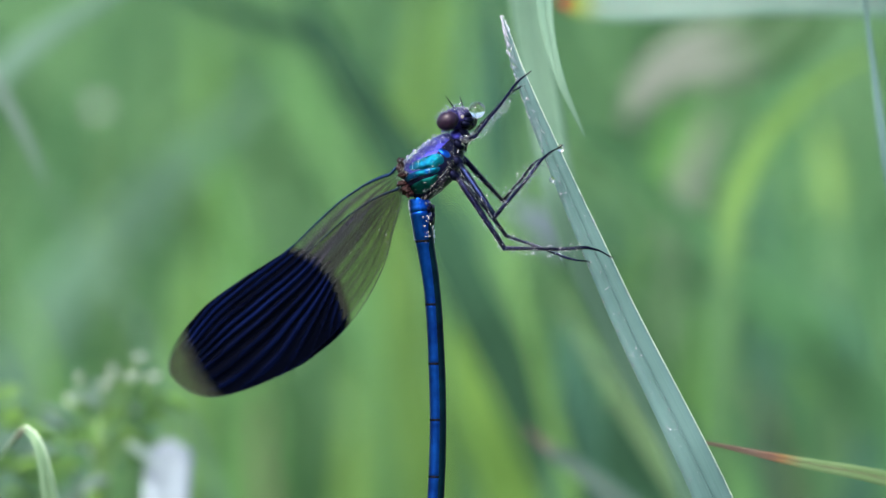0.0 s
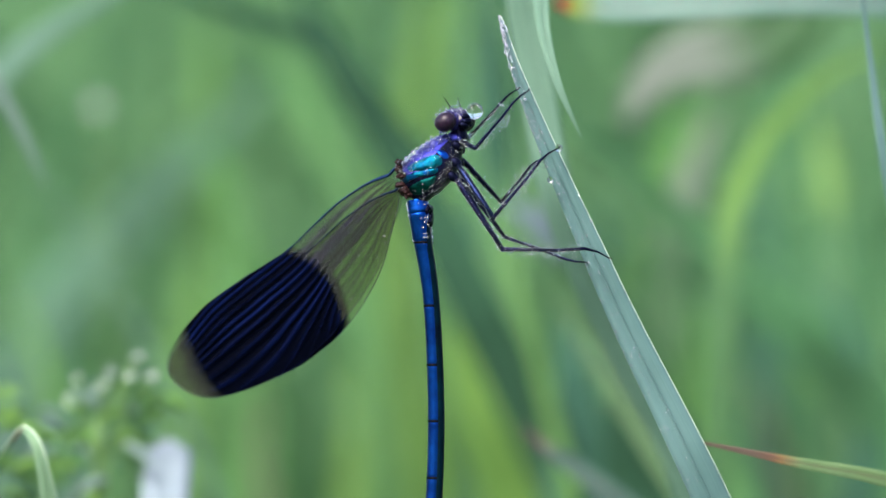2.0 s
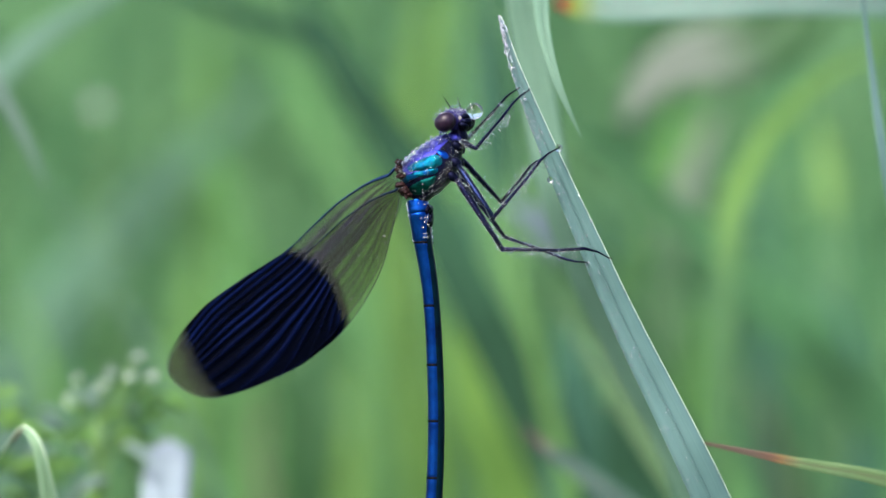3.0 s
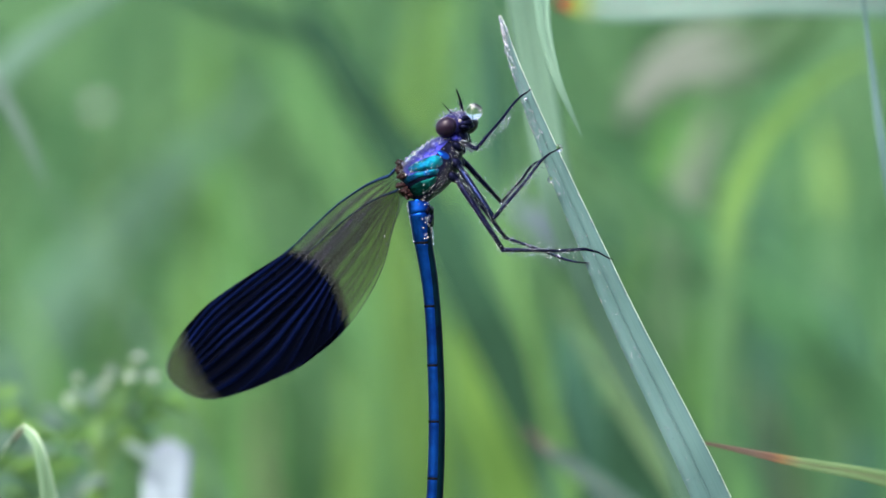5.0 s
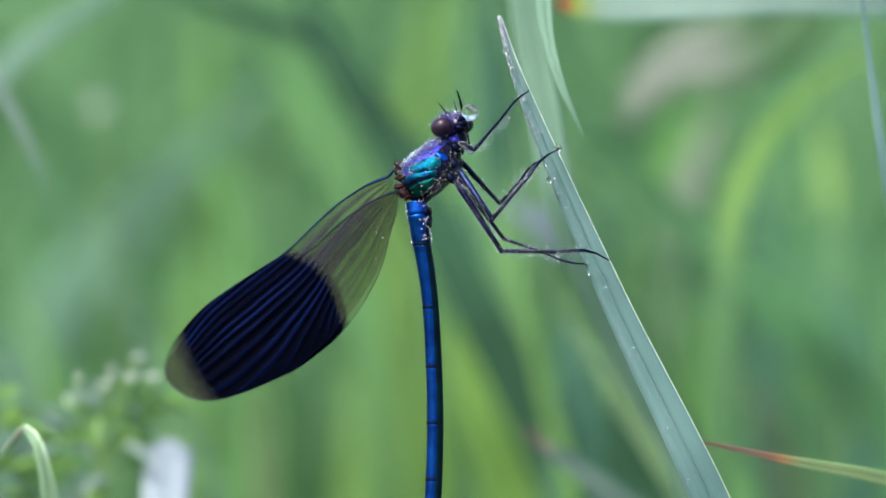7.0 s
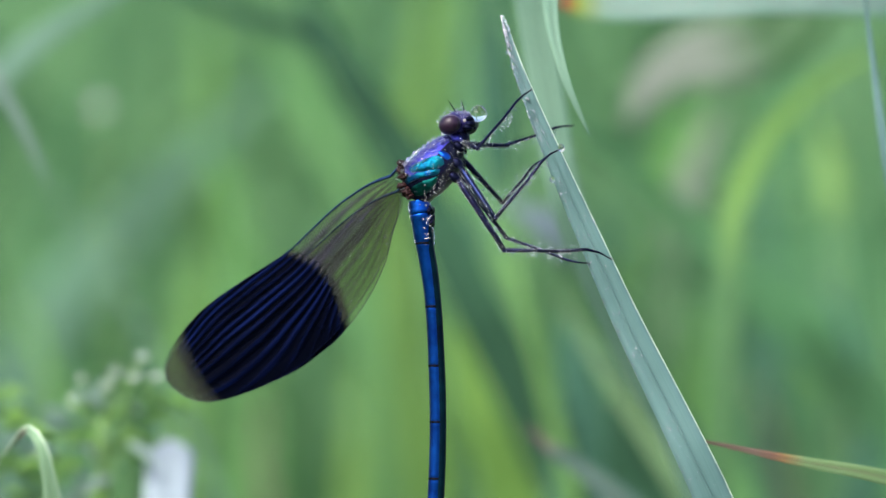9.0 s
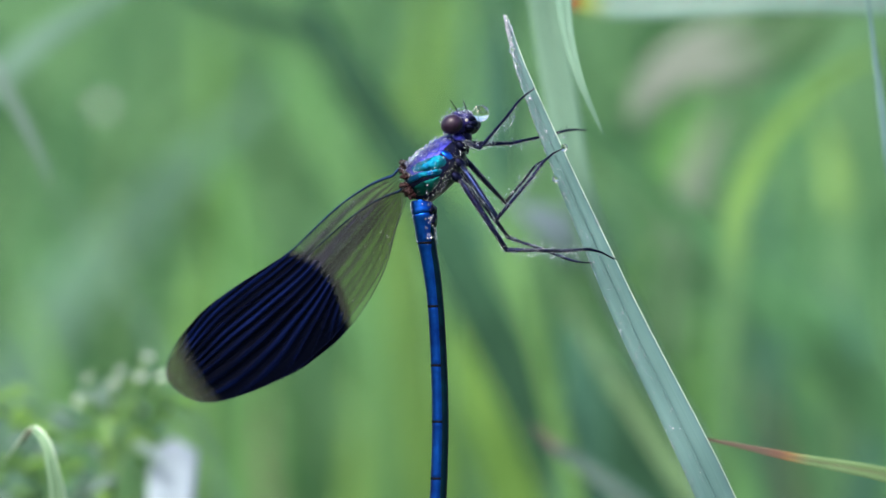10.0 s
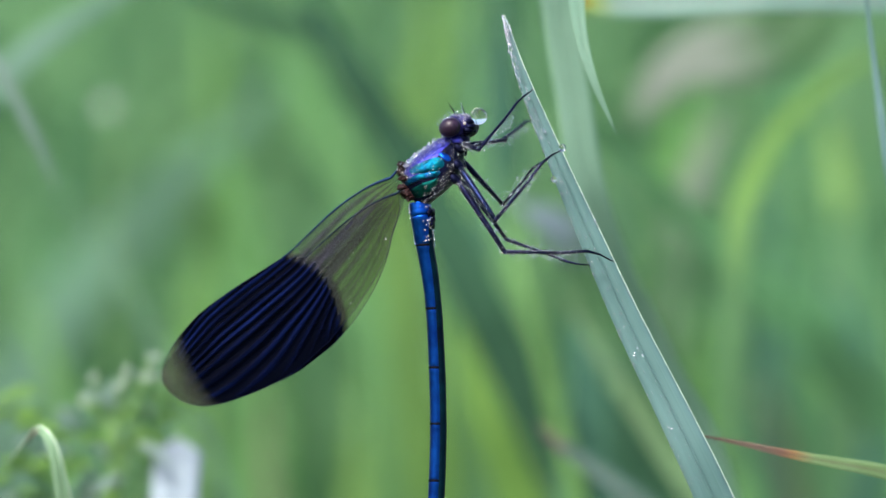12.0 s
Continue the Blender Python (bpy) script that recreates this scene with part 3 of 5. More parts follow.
# DARK blades draw the stand's shaded places by their own dark colour.
GREEN, FRESH, DARK = "tall green grass blade in the meadow", "tall yellow-green grass blade in the meadow", "grass blade coloured dark green for the meadow's shade"
PALE, DRY = "tall pale blue-green grass blade in the meadow", "dry greyish grass leaf arching over"
OLIVE = "dull olive grass blade leaning in the meadow"
swaying = [
    # behind the insect: a broad blade painted dark for shade, lighter ones beside it
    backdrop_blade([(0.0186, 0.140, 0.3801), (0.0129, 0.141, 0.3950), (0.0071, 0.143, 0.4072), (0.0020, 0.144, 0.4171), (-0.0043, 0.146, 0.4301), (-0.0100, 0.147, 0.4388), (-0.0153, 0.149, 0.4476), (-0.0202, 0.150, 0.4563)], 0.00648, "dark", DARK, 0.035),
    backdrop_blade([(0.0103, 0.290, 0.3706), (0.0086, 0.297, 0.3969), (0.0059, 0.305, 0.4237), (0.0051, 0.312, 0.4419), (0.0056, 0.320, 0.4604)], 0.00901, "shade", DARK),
    backdrop_blade([(0.0093, 0.180, 0.3776), (0.0083, 0.184, 0.4155), (0.0077, 0.188, 0.4370), (0.0065, 0.191, 0.4541), (0.0052, 0.195, 0.4636)], 0.00768, "shade_end", DARK),
    backdrop_blade([(-0.0038, 0.280, 0.3712), (-0.0063, 0.288, 0.4060), (-0.0075, 0.296, 0.4237), (-0.0049, 0.304, 0.4417), (-0.0029, 0.312, 0.4546), (-0.0017, 0.320, 0.4688)], 0.00806, "sunny", FRESH),
    backdrop_blade([(0.0014, 0.260, 0.3725), (0.0019, 0.268, 0.4149), (0.0027, 0.275, 0.4340), (0.0021, 0.282, 0.4499), (0.0011, 0.290, 0.4643)], 0.00434, "fresh", FRESH),
    backdrop_blade([(0.0126, 0.140, 0.3729), (0.0087, 0.142, 0.3899), (0.0051, 0.143, 0.4000), (0.0004, 0.145, 0.4106)], 0.00932, "sunny", FRESH, 0.03),
    backdrop_blade([(0.0159, 0.130, 0.3877), (0.0128, 0.135, 0.4017), (0.0094, 0.140, 0.4144), (0.0063, 0.145, 0.4230)], 0.00356, "fresh", FRESH, 0.09),
    backdrop_blade([(0.0341, 0.105, 0.3822), (0.0273, 0.110, 0.3929), (0.0216, 0.115, 0.4016), (0.0165, 0.120, 0.4097), (0.0130, 0.125, 0.4166)], 0.00315, "straw", OLIVE, 0.05),
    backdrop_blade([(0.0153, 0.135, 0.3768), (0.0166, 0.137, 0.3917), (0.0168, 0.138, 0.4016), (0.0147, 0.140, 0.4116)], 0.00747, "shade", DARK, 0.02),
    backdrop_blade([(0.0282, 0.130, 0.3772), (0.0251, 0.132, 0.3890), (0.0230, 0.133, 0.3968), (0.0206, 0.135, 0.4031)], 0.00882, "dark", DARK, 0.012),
    backdrop_blade([(0.0339, 0.125, 0.3810), (0.0275, 0.124, 0.3985), (0.0219, 0.122, 0.4117), (0.0170, 0.121, 0.4187), (0.0125, 0.119, 0.4228), (0.0077, 0.118, 0.4254)], 0.00555, "silver_tip", PALE, 0.01),
    # beside the wing
    backdrop_blade([(-0.0752, 0.260, 0.3725), (-0.0622, 0.268, 0.4063), (-0.0490, 0.276, 0.4236), (-0.0390, 0.284, 0.4341), (-0.0332, 0.292, 0.4400), (-0.0272, 0.300, 0.4487)], 0.01178, "pale", PALE, 0.09),
    backdrop_blade([(-0.0651, 0.100, 0.4094), (-0.0600, 0.102, 0.4321), (-0.0541, 0.104, 0.4396), (-0.0493, 0.106, 0.4444), (-0.0443, 0.108, 0.4480), (-0.0350, 0.110, 0.4534)], 0.00620, "drooping", "pale grass blade curved over in an arc", 0.06),
    backdrop_blade([(-0.0585, 0.062, 0.4037), (-0.0586, 0.063, 0.4351), (-0.0555, 0.064, 0.4439), (-0.0515, 0.065, 0.4418), (-0.0487, 0.066, 0.4364), (-0.0462, 0.067, 0.4313), (-0.0443, 0.068, 0.4265)], 0.00120, "silver", "narrow pale grass blade drooping at its tip", 0.008),
    backdrop_blade([(-0.0264, 0.150, 0.3794), (-0.0375, 0.155, 0.4055), (-0.0434, 0.160, 0.4157), (-0.0489, 0.165, 0.4236), (-0.0542, 0.170, 0.4305)], 0.00162, "pale", "narrow pale grass blade leaning over", 0.06),
    backdrop_blade([(-0.0078, 0.240, 0.3737), (-0.0108, 0.250, 0.4067), (-0.0146, 0.260, 0.4286), (-0.0206, 0.270, 0.4416), (-0.0261, 0.280, 0.4524), (-0.0304, 0.290, 0.4652)], 0.00531, "light_grass", GREEN, 0.05),
    backdrop_blade([(-0.0408, 0.270, 0.3805), (-0.0392, 0.280, 0.4096), (-0.0379, 0.290, 0.4298), (-0.0373, 0.300, 0.4461), (-0.0392, 0.310, 0.4591)], 0.00530, "fresh", FRESH, 0.07),
    backdrop_blade([(-0.0281, 0.230, 0.3825), (-0.0293, 0.243, 0.4068), (-0.0321, 0.257, 0.4252), (-0.0365, 0.270, 0.4377)], 0.00965, "grass", GREEN, 0.06),
    backdrop_blade([(-0.0447, 0.290, 0.3794), (-0.0444, 0.303, 0.4093), (-0.0433, 0.317, 0.4283), (-0.0459, 0.330, 0.4368)], 0.00716, "green", GREEN, 0.09),
    backdrop_blade([(-0.0590, 0.330, 0.3773), (-0.0653, 0.340, 0.4088), (-0.0690, 0.350, 0.4220), (-0.0640, 0.360, 0.4374), (-0.0608, 0.370, 0.4484)], 0.00752, "green", GREEN),
    backdrop_blade([(0.0139, 0.190, 0.3923), (0.0076, 0.186, 0.4056), (0.0023, 0.181, 0.4162), (-0.0041, 0.177, 0.4298), (-0.0099, 0.172, 0.4385), (-0.0154, 0.168, 0.4460), (-0.0218, 0.163, 0.4494), (-0.0275, 0.159, 0.4510), (-0.0324, 0.154, 0.4525), (-0.0395, 0.150, 0.4556)], 0.00284, "shade", DARK, 0.03),
    backdrop_blade([(-0.0239, 0.200, 0.3762), (-0.0254, 0.205, 0.3917), (-0.0252, 0.210, 0.4018)], 0.00622, "umber", "withered brownish grass blade low in the stand", 0.09),
    backdrop_blade([(-0.0398, 0.300, 0.3699), (-0.0398, 0.310, 0.3911), (-0.0417, 0.320, 0.4091), (-0.0451, 0.330, 0.4210)], 0.00812, "green", GREEN),
    backdrop_blade([(-0.0126, 0.280, 0.3712), (-0.0108, 0.288, 0.3884), (-0.0100, 0.295, 0.4023), (-0.0093, 0.302, 0.4129), (-0.0085, 0.310, 0.4228)], 0.00934, "bright", FRESH, 0.03),
    backdrop_blade([(-0.0464, 0.060, 0.3851), (-0.0421, 0.061, 0.3926), (-0.0391, 0.062, 0.3962), (-0.0363, 0.063, 0.3987), (-0.0344, 0.064, 0.4005)], 0.00150, "pale", "short pale grass blade beside the herb", 0.02),
    backdrop_blade([(-0.0512, 0.190, 0.3769), (-0.0538, 0.203, 0.3950), (-0.0580, 0.217, 0.4073), (-0.0624, 0.230, 0.4136)], 0.00389, "fresh", FRESH),
    # beyond the carrying blade
    backdrop_blade([(0.0773, 0.150, 0.3867), (0.0738, 0.150, 0.4375), (0.0658, 0.151, 0.4622), (0.0550, 0.151, 0.4659), (0.0485, 0.152, 0.4586), (0.0452, 0.152, 0.4507), (0.0409, 0.153, 0.4465), (0.0358, 0.153, 0.4452), (0.0307, 0.154, 0.4443), (0.0264, 0.154, 0.4413), (0.0230, 0.155, 0.4358)], 0.00910, "grey_end", DRY, 0.02),
    backdrop_blade([(0.0283, 0.190, 0.3846), (0.0302, 0.192, 0.4108), (0.0323, 0.194, 0.4232), (0.0341, 0.196, 0.4302), (0.0362, 0.198, 0.4357), (0.0384, 0.200, 0.4396)], 0.00621, "grey_tip", "dry greyish grass leaf leaning in the meadow", 0.03),
    backdrop_blade([(0.0328, 0.115, 0.3850), (0.0339, 0.118, 0.4076), (0.0348, 0.121, 0.4194), (0.0357, 0.124, 0.4249), (0.0379, 0.126, 0.4303), (0.0414, 0.129, 0.4356), (0.0470, 0.132, 0.4410), (0.0578, 0.135, 0.4464)], 0.00363, "bright_end", FRESH, 0.05),
    backdrop_blade([(0.0552, 0.190, 0.3846), (0.0541, 0.200, 0.4107), (0.0546, 0.210, 0.4233), (0.0544, 0.220, 0.4322), (0.0531, 0.230, 0.4397)], 0.00873, "bright_tip", FRESH, 0.09),
    backdrop_blade([(0.0651, 0.250, 0.3815), (0.0650, 0.263, 0.4098), (0.0658, 0.277, 0.4253), (0.0686, 0.290, 0.4413)], 0.00594, "green", GREEN, 0.09),
    backdrop_blade([(0.0641, 0.140, 0.3872), (0.0499, 0.143, 0.4038), (0.0400, 0.145, 0.4143), (0.0330, 0.148, 0.4216), (0.0243, 0.150, 0.4291), (0.0172, 0.152, 0.4347), (0.0107, 0.155, 0.4413)], 0.00600, "green", GREEN, 0.06),
    backdrop_blade([(0.0650, 0.180, 0.3928), (0.0552, 0.190, 0.4077), (0.0482, 0.200, 0.4138), (0.0417, 0.210, 0.4233), (0.0375, 0.220, 0.4313)], 0.00313, "green", GREEN),
    backdrop_blade([(0.0409, 0.170, 0.3782), (0.0386, 0.183, 0.3934), (0.0378, 0.197, 0.4037), (0.0354, 0.210, 0.4137)], 0.00501, "light_grass", FRESH, 0.05),
    backdrop_blade([(0.0512, 0.220, 0.3750), (0.0485, 0.233, 0.3906), (0.0473, 0.247, 0.3967), (0.0447, 0.260, 0.4031)], 0.00405, "umber", "withered brownish grass blade low in the stand", 0.09),
    backdrop_blade([(0.0608, 0.200, 0.3763), (0.0563, 0.213, 0.3930), (0.0509, 0.227, 0.4038), (0.0452, 0.240, 0.4151)], 0.00443, "fresh", FRESH),
    backdrop_blade([(0.0377, 0.330, 0.3866), (0.0374, 0.343, 0.4220), (0.0399, 0.357, 0.4364), (0.0396, 0.370, 0.4571)], 0.00847, "lush", FRESH),
    backdrop_blade([(0.0613, 0.360, 0.3950), (0.0603, 0.373, 0.4338), (0.0592, 0.387, 0.4519), (0.0562, 0.400, 0.4685)], 0.00976, "green", GREEN),
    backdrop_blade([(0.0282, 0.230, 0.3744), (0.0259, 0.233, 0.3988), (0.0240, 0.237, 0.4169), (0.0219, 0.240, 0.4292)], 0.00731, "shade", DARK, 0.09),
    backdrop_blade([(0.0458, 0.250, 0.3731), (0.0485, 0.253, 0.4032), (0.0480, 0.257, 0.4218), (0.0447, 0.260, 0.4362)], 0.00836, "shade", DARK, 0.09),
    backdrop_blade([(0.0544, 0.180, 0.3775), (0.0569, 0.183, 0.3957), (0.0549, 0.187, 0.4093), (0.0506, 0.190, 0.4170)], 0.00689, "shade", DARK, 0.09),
]


def herb():
    """A small branching herb with narrow leaflets and whitish flower heads wet with dew."""
    base = Vector((Vector((-0.0385, 0.063, 0.4038)).x, 0.063, 0))
    top = Vector((-0.0385, 0.063, 0.4013)) - base
    b = Build()
    b.tube(smooth_line([(0.012, 0, -0.004), (0.006, 0.004, 0.2), top], 14), [0.00028] * 15, 7)
    thing = b.made("meadow_herb", ["stalk"])
    thing.location = base
    tagged(thing, "small green meadow herb with whitish dew-wet flower heads", "herb")
    rnd = random.Random(21)
    for tip in ((-0.0403, 0.058, 0.4058), (-0.0367, 0.06, 0.4064), (-0.0375, 0.06, 0.405), (-0.0338, 0.058, 0.4081), (-0.0341, 0.057, 0.4061), (-0.032, 0.057, 0.406), (-0.0414, 0.062, 0.4032)):
        tip = Vector(tip) - base
        t = Build()
        t.tube(smooth_line([top - Vector((0, 0, 0.012)), top.lerp(tip, 0.5) + Vector((0, 0, -0.002)), tip], 8), [0.00016] * 9, 6)
        t.made("stem", ["stalk"], thing)
        h = Build()
        for _ in range(6):
            c = tip + Vector((rnd.gauss(0, 0.0003), rnd.gauss(0, 0.0003), rnd.gauss(0, 0.00025)))
            h.ball(c, (0.00022, 0.00022, 0.00016), 0, 7, 5, Euler((rnd.random() * 3, rnd.random() * 3, 0)).to_matrix())
        h.made("flower_head", ["petal"], thing, "whitish flower head wet with dew")
    for k in range(150):
        a, up = rnd.uniform(0, 6.28), rnd.uniform(-0.02, 0.003)
        c = top + Vector((rnd.uniform(-0.012, 0.008 if up > -0.005 else 0.0015), rnd.uniform(-0.006, 0.012), up))
        leaf = Build()
        way = Vector((math.cos(a), 0.4 * math.sin(a), rnd.uniform(-0.2, 0.7))).normalized()
        side = way.cross(Vector((0, -1, 0.2))).normalized()
        rows, uvs = [], []
        for i in range(6):
            s = i / 5
            w = 0.0007 * math.sin(math.pi * min(0.97, 0.12 + 0.85 * s))
            p = c + way * 0.0036 * s - Vector((0, 0, 0.002)) * s * s
            rows.append([p - side * w, p - Vector((0, 0.0002, 0)), p + side * w, p + Vector((0, 0.0002, 0))])
            uvs.append([(0, s), (0.5, s), (1, s), (0.5, s)])
        leaf.grid(rows, 0, True, uvs)
        leaf.made("leaf", [("fresh", "pale", "bright", "silver", "bright", "pale")[k % 6]], thing)
    return thing


herb_thing = herb()



def glint_ball():
    """A round pale ball on a thin stalk, back in the meadow, added to stand in for a blurred glint."""
    top = Vector((-0.0478, 0.2, 0.4396))
    foot = Vector((-0.042, 0.2, ground_height(-0.042, 0.2) - 0.004))
    b = Build()
    b.tube(smooth_line([(0, 0, 0), (top - foot) * 0.5 + Vector((0.004, 0, 0)), top - foot], 16), [0.00035 - 0.00001 * i for i in range(17)], 7)
    thing = b.made("glint_ball", ["stalk"])
    thing.location = foot
    rnd = random.Random(61)
    h = Build()
    for _ in range(40):
        d = Vector((rnd.gauss(0, 1), rnd.gauss(0, 1), rnd.gauss(0, 1))).normalized()
        h.ball(top - foot + d * 0.0007, 0.0003, 0, 7, 5)
    h.made("head", ["petal"], thing, "round pale ball standing in for a blurred glint")
    tagged(thing, "small pale ball on a stalk, added for a blurred glint", "seed head")
    return thing


glint_thing = glint_ball()

# ---- the damselfly; millimetres from the middle of its thorax ----
damselfly = new("damselfly")
BODY = Vector((-0.0013, 0, 0.4278))
damselfly.location = BODY
tagged(damselfly, "metallic blue damselfly with dark-banded wings, dewy, clinging to grass", "damselfly")

FRONT, REAR = Vector((2.89, 0.00, 3.17)), Vector((-1.33, 0.00, -3.11))
AXIS = (REAR - FRONT).normalized()
DORSAL = Vector((AXIS.z, 0, -AXIS.x))
DORSAL = DORSAL if DORSAL.x < 0 else -DORSAL
LONG = (REAR - FRONT).length
BACK = [(0, 0.6), (0.08, 1.5), (0.25, 2.15), (0.5, 2.75), (0.7, 3.2), (0.85, 3.0), (0.95, 1.6), (1, 0.8)]
BELLY = [(0, 0.35), (0.15, 1.15), (0.3, 1.65), (0.5, 1.8), (0.7, 1.5), (0.85, 1.1), (1, 0.7)]
BREADTH = [(0, 0.4), (0.15, 1.3), (0.35, 1.95), (0.55, 2.15), (0.75, 2.0), (0.9, 1.4), (1, 0.8)]


def thorax_point(s, w, off=0.0):
    """s along the body, w the angle from the back's ridge (towards the viewer's side)."""
    c = FRONT + AXIS * LONG * s
    h = curve_value(BACK if math.cos(w) > 0 else BELLY, s) + off
    return c + DORSAL * (h * math.cos(w)) - Vector((0, 1, 0)) * ((curve_value(BREADTH, s) + off) * math.sin(w))


def flank_point(u, v, off, side=-1):
    d = Vector((u, 0, v)) - FRONT
    s, k = d.dot(AXIS) / LONG, d.dot(DORSAL)
    r = max(-0.97, min(0.97, k / curve_value(BACK if k > 0 else BELLY, s)))
    return Vector((u, side * (curve_value(BREADTH, s) * math.sqrt(1 - r * r) + off), v))


def lumpy(b, first, c, scale, amount):
    """Works uneven lumps into the part of a mesh that begins at vertex first, round the point c."""
    for i in range(first, len(b.v)):
        p = Vector(b.v[i])
        b.v[i] = tuple(p + (p - c) * (amount * noise.noise(p * scale) + 0.5 * amount * noise.noise(p * scale * 2.7)))


def thorax():
    b = Build(MM)
    b.grid([[thorax_point(i / 26, 2 * math.pi * k / 36) for k in range(36)] for i in range(27)], 0, True)
    b.made("thorax", ["black"], damselfly)
    d = Build(MM)
    d.grid([[thorax_point(0.06 + 0.72 * i / 20, w, 0.07 * (1 - abs(w / 1.12) ** 4)) for w in (1.12 * (2 * k / 20 - 1) for k in range(21))] for i in range(21)])
    d.made("back_plate", ["violet"], damselfly, "violet-blue back plate covered in dew")
    for mat, label, rim, rise in (
            ("teal", "turquoise metallic side plate", [(-2.48, 0.03), (-2.14, 0.53), (-1.42, 0.92), (-0.48, 1.2), (0.63, 1.42), (1.13, 1.14), (1.19, 0.59), (0.52, 0.14), (-0.48, -0.05), (-1.42, -0.2), (-2.14, -0.32)], 0.13),
            ("teal_blue", "blue-green metallic side plate", [(-2.64, -1.24), (-2.48, -0.74), (-1.81, -0.36), (-0.87, -0.14), (0.24, 0.06), (0.86, 0.1), (0.63, -0.41), (-0.2, -0.63), (-1.14, -0.8), (-1.92, -1.13), (-2.42, -1.36)], 0.12),
            ("green_cuticle", "dark green metallic side plate", [(-2.14, -1.86), (-1.7, -1.52), (-0.87, -1.1), (0.08, -0.8), (0.63, -0.62), (0.41, -1.41), (-0.03, -1.97), (-0.7, -2.41), (-1.48, -2.52), (-1.92, -2.3)], 0.1),
            ("blue", "small bright blue plate near the neck", [(0.63, 1.87), (1.08, 1.92), (1.63, 1.64), (1.86, 1.2), (1.52, 1.03), (1.02, 1.37)], 0.06)):
        loop = smooth_line([Vector((x, 0, z)) for x, z in rim + rim[:1]], 48)[:-1]
        mid = sum(loop, Vector()) / len(loop)
        for side in (-1, 1):
            p = Build(MM)
            rows = []
            for i in range(11):
                r = 0.02 + 0.98 * i / 10
                row = []
                for q in loop:
                    q = mid.lerp(q, r)
                    row.append(flank_point(q.x, q.z, rise * (1 - r ** 3) + 0.015 + 0.05 * noise.noise(q * 1.7), side))
                rows.append(row)
            p.grid(rows, 0, True)
            p.made("side_plate", [mat], damselfly, label)
    rnd = random.Random(2)
    for c, big in (((-3.2, -0.50, 0.7), 0.4), ((-3.15, -0.60, 0.1), 0.42), ((-2.9, -0.90, -0.55), 0.42), ((-3.05, -0.60, -1.5), 0.42), ((-2.6, -1.10, -2.0), 0.46), ((-2.2, -1.20, -2.5), 0.42), ((-3.06, 0.80, 0.00), 0.5), ((-2.67, 0.90, -2.00), 0.5)):
        h = Build(MM)
        for k in range(3):
            q = Vector(c) + Vector((0.14, 0, 0)) + Vector((rnd.uniform(-0.5, 0.4), rnd.uniform(-0.2, 0.2), rnd.uniform(-0.5, 0.5))) * (big if k else 0)
            r = big * 1.08 if k == 0 else big * rnd.uniform(0.45, 0.7)
            first = len(h.v)
            h.ball(q, (r * rnd.uniform(0.8, 1.1), r, r * rnd.uniform(0.55, 0.8)), 0, 22, 16, Euler((rnd.uniform(-0.5, 0.5), rnd.uniform(-1.2, 0.2), 0)).to_matrix())
            lumpy(h, first, q, 4.2, 0.7)
        h.made("wing_hinge", ["brown"], damselfly, "reddish-brown wing hinge")
    n = Build(MM)
    n.tube(smooth_line([FRONT + AXIS * 0.6, Vector((2.89, 0.00, 3.33)), Vector((2.67, 0.00, 4.11))], 6), [1.15, 1.1, 1.0, 0.9, 0.8, 0.7, 0.6], 16)
    n.made("neck", ["black"], damselfly)
    co = Build(MM)
    co.ball((2.56, 0.00, 3.00), (0.95, 1.2, 0.75), 0, 22, 14, Euler((0, 0.6, 0)).to_matrix())
    co.made("collar", ["violet"], damselfly, "violet-blue collar behind the head")
    for c in ((2.67, -1.00, 2.33), (2.56, -1.40, 0.67), (2.22, -1.30, -0.67), (2.89, 1.00, 2.11), (2.78, 1.30, 0.83), (2.44, 1.20, -0.44)):
        x = Build(MM)
        x.ball(c, (0.7, 0.5, 0.5), 0, 14, 10, Euler((0, 0.7, 0)).to_matrix())
        x.made("hip", ["black"], damselfly)
    rnd = random.Random(5)
    spots = []
    while len(spots) < 120:
        s, w = rnd.uniform(0.0, 0.8), min(0.95, rnd.gauss(0.25, 0.45))
        r = 0.1 + 0.19 * rnd.random() ** 2
        p = thorax_point(s, w, r * 0.6 + 0.06)
        if all((p * MM - q).length > (r * MM + k) * 1.05 for q, k in spots):
            spots.append((p * MM, r * MM))
    for _ in range(200):
        s, w = rnd.choice(((rnd.uniform(0.05, 0.98), rnd.uniform(1.9, 2.9)), (rnd.uniform(0.0, 0.25), rnd.uniform(0.6, 2.6)), (rnd.uniform(0.2, 0.95), rnd.uniform(1.7, 2.2))))
        r = 0.024 + 0.036 * rnd.random() ** 2
        spots.append((thorax_point(s, w, r + 0.05) * MM, r * MM))
    for _ in range(60):
        q = Vector((rnd.uniform(-2.6, 1.2), 0, rnd.uniform(-2.4, 1.3)))
        r = 0.026 + 0.05 * rnd.random() ** 2
        spots.append((flank_point(q.x, q.z, 0.13 + r * 0.5) * MM, r * MM))
    for _ in range(26):
        q = Vector((rnd.uniform(-3.5, -2.7), rnd.uniform(-1.5, -0.9), rnd.uniform(-2.3, 1.0)))
        spots.append((q * MM, rnd.uniform(0.025, 0.05) * MM))
    scatter_dew(spots[120:], "dew", damselfly)
    scatter_dew(spots[:120], "dew", damselfly, "clear beads of dew on the back", "beads", 16)


thorax()


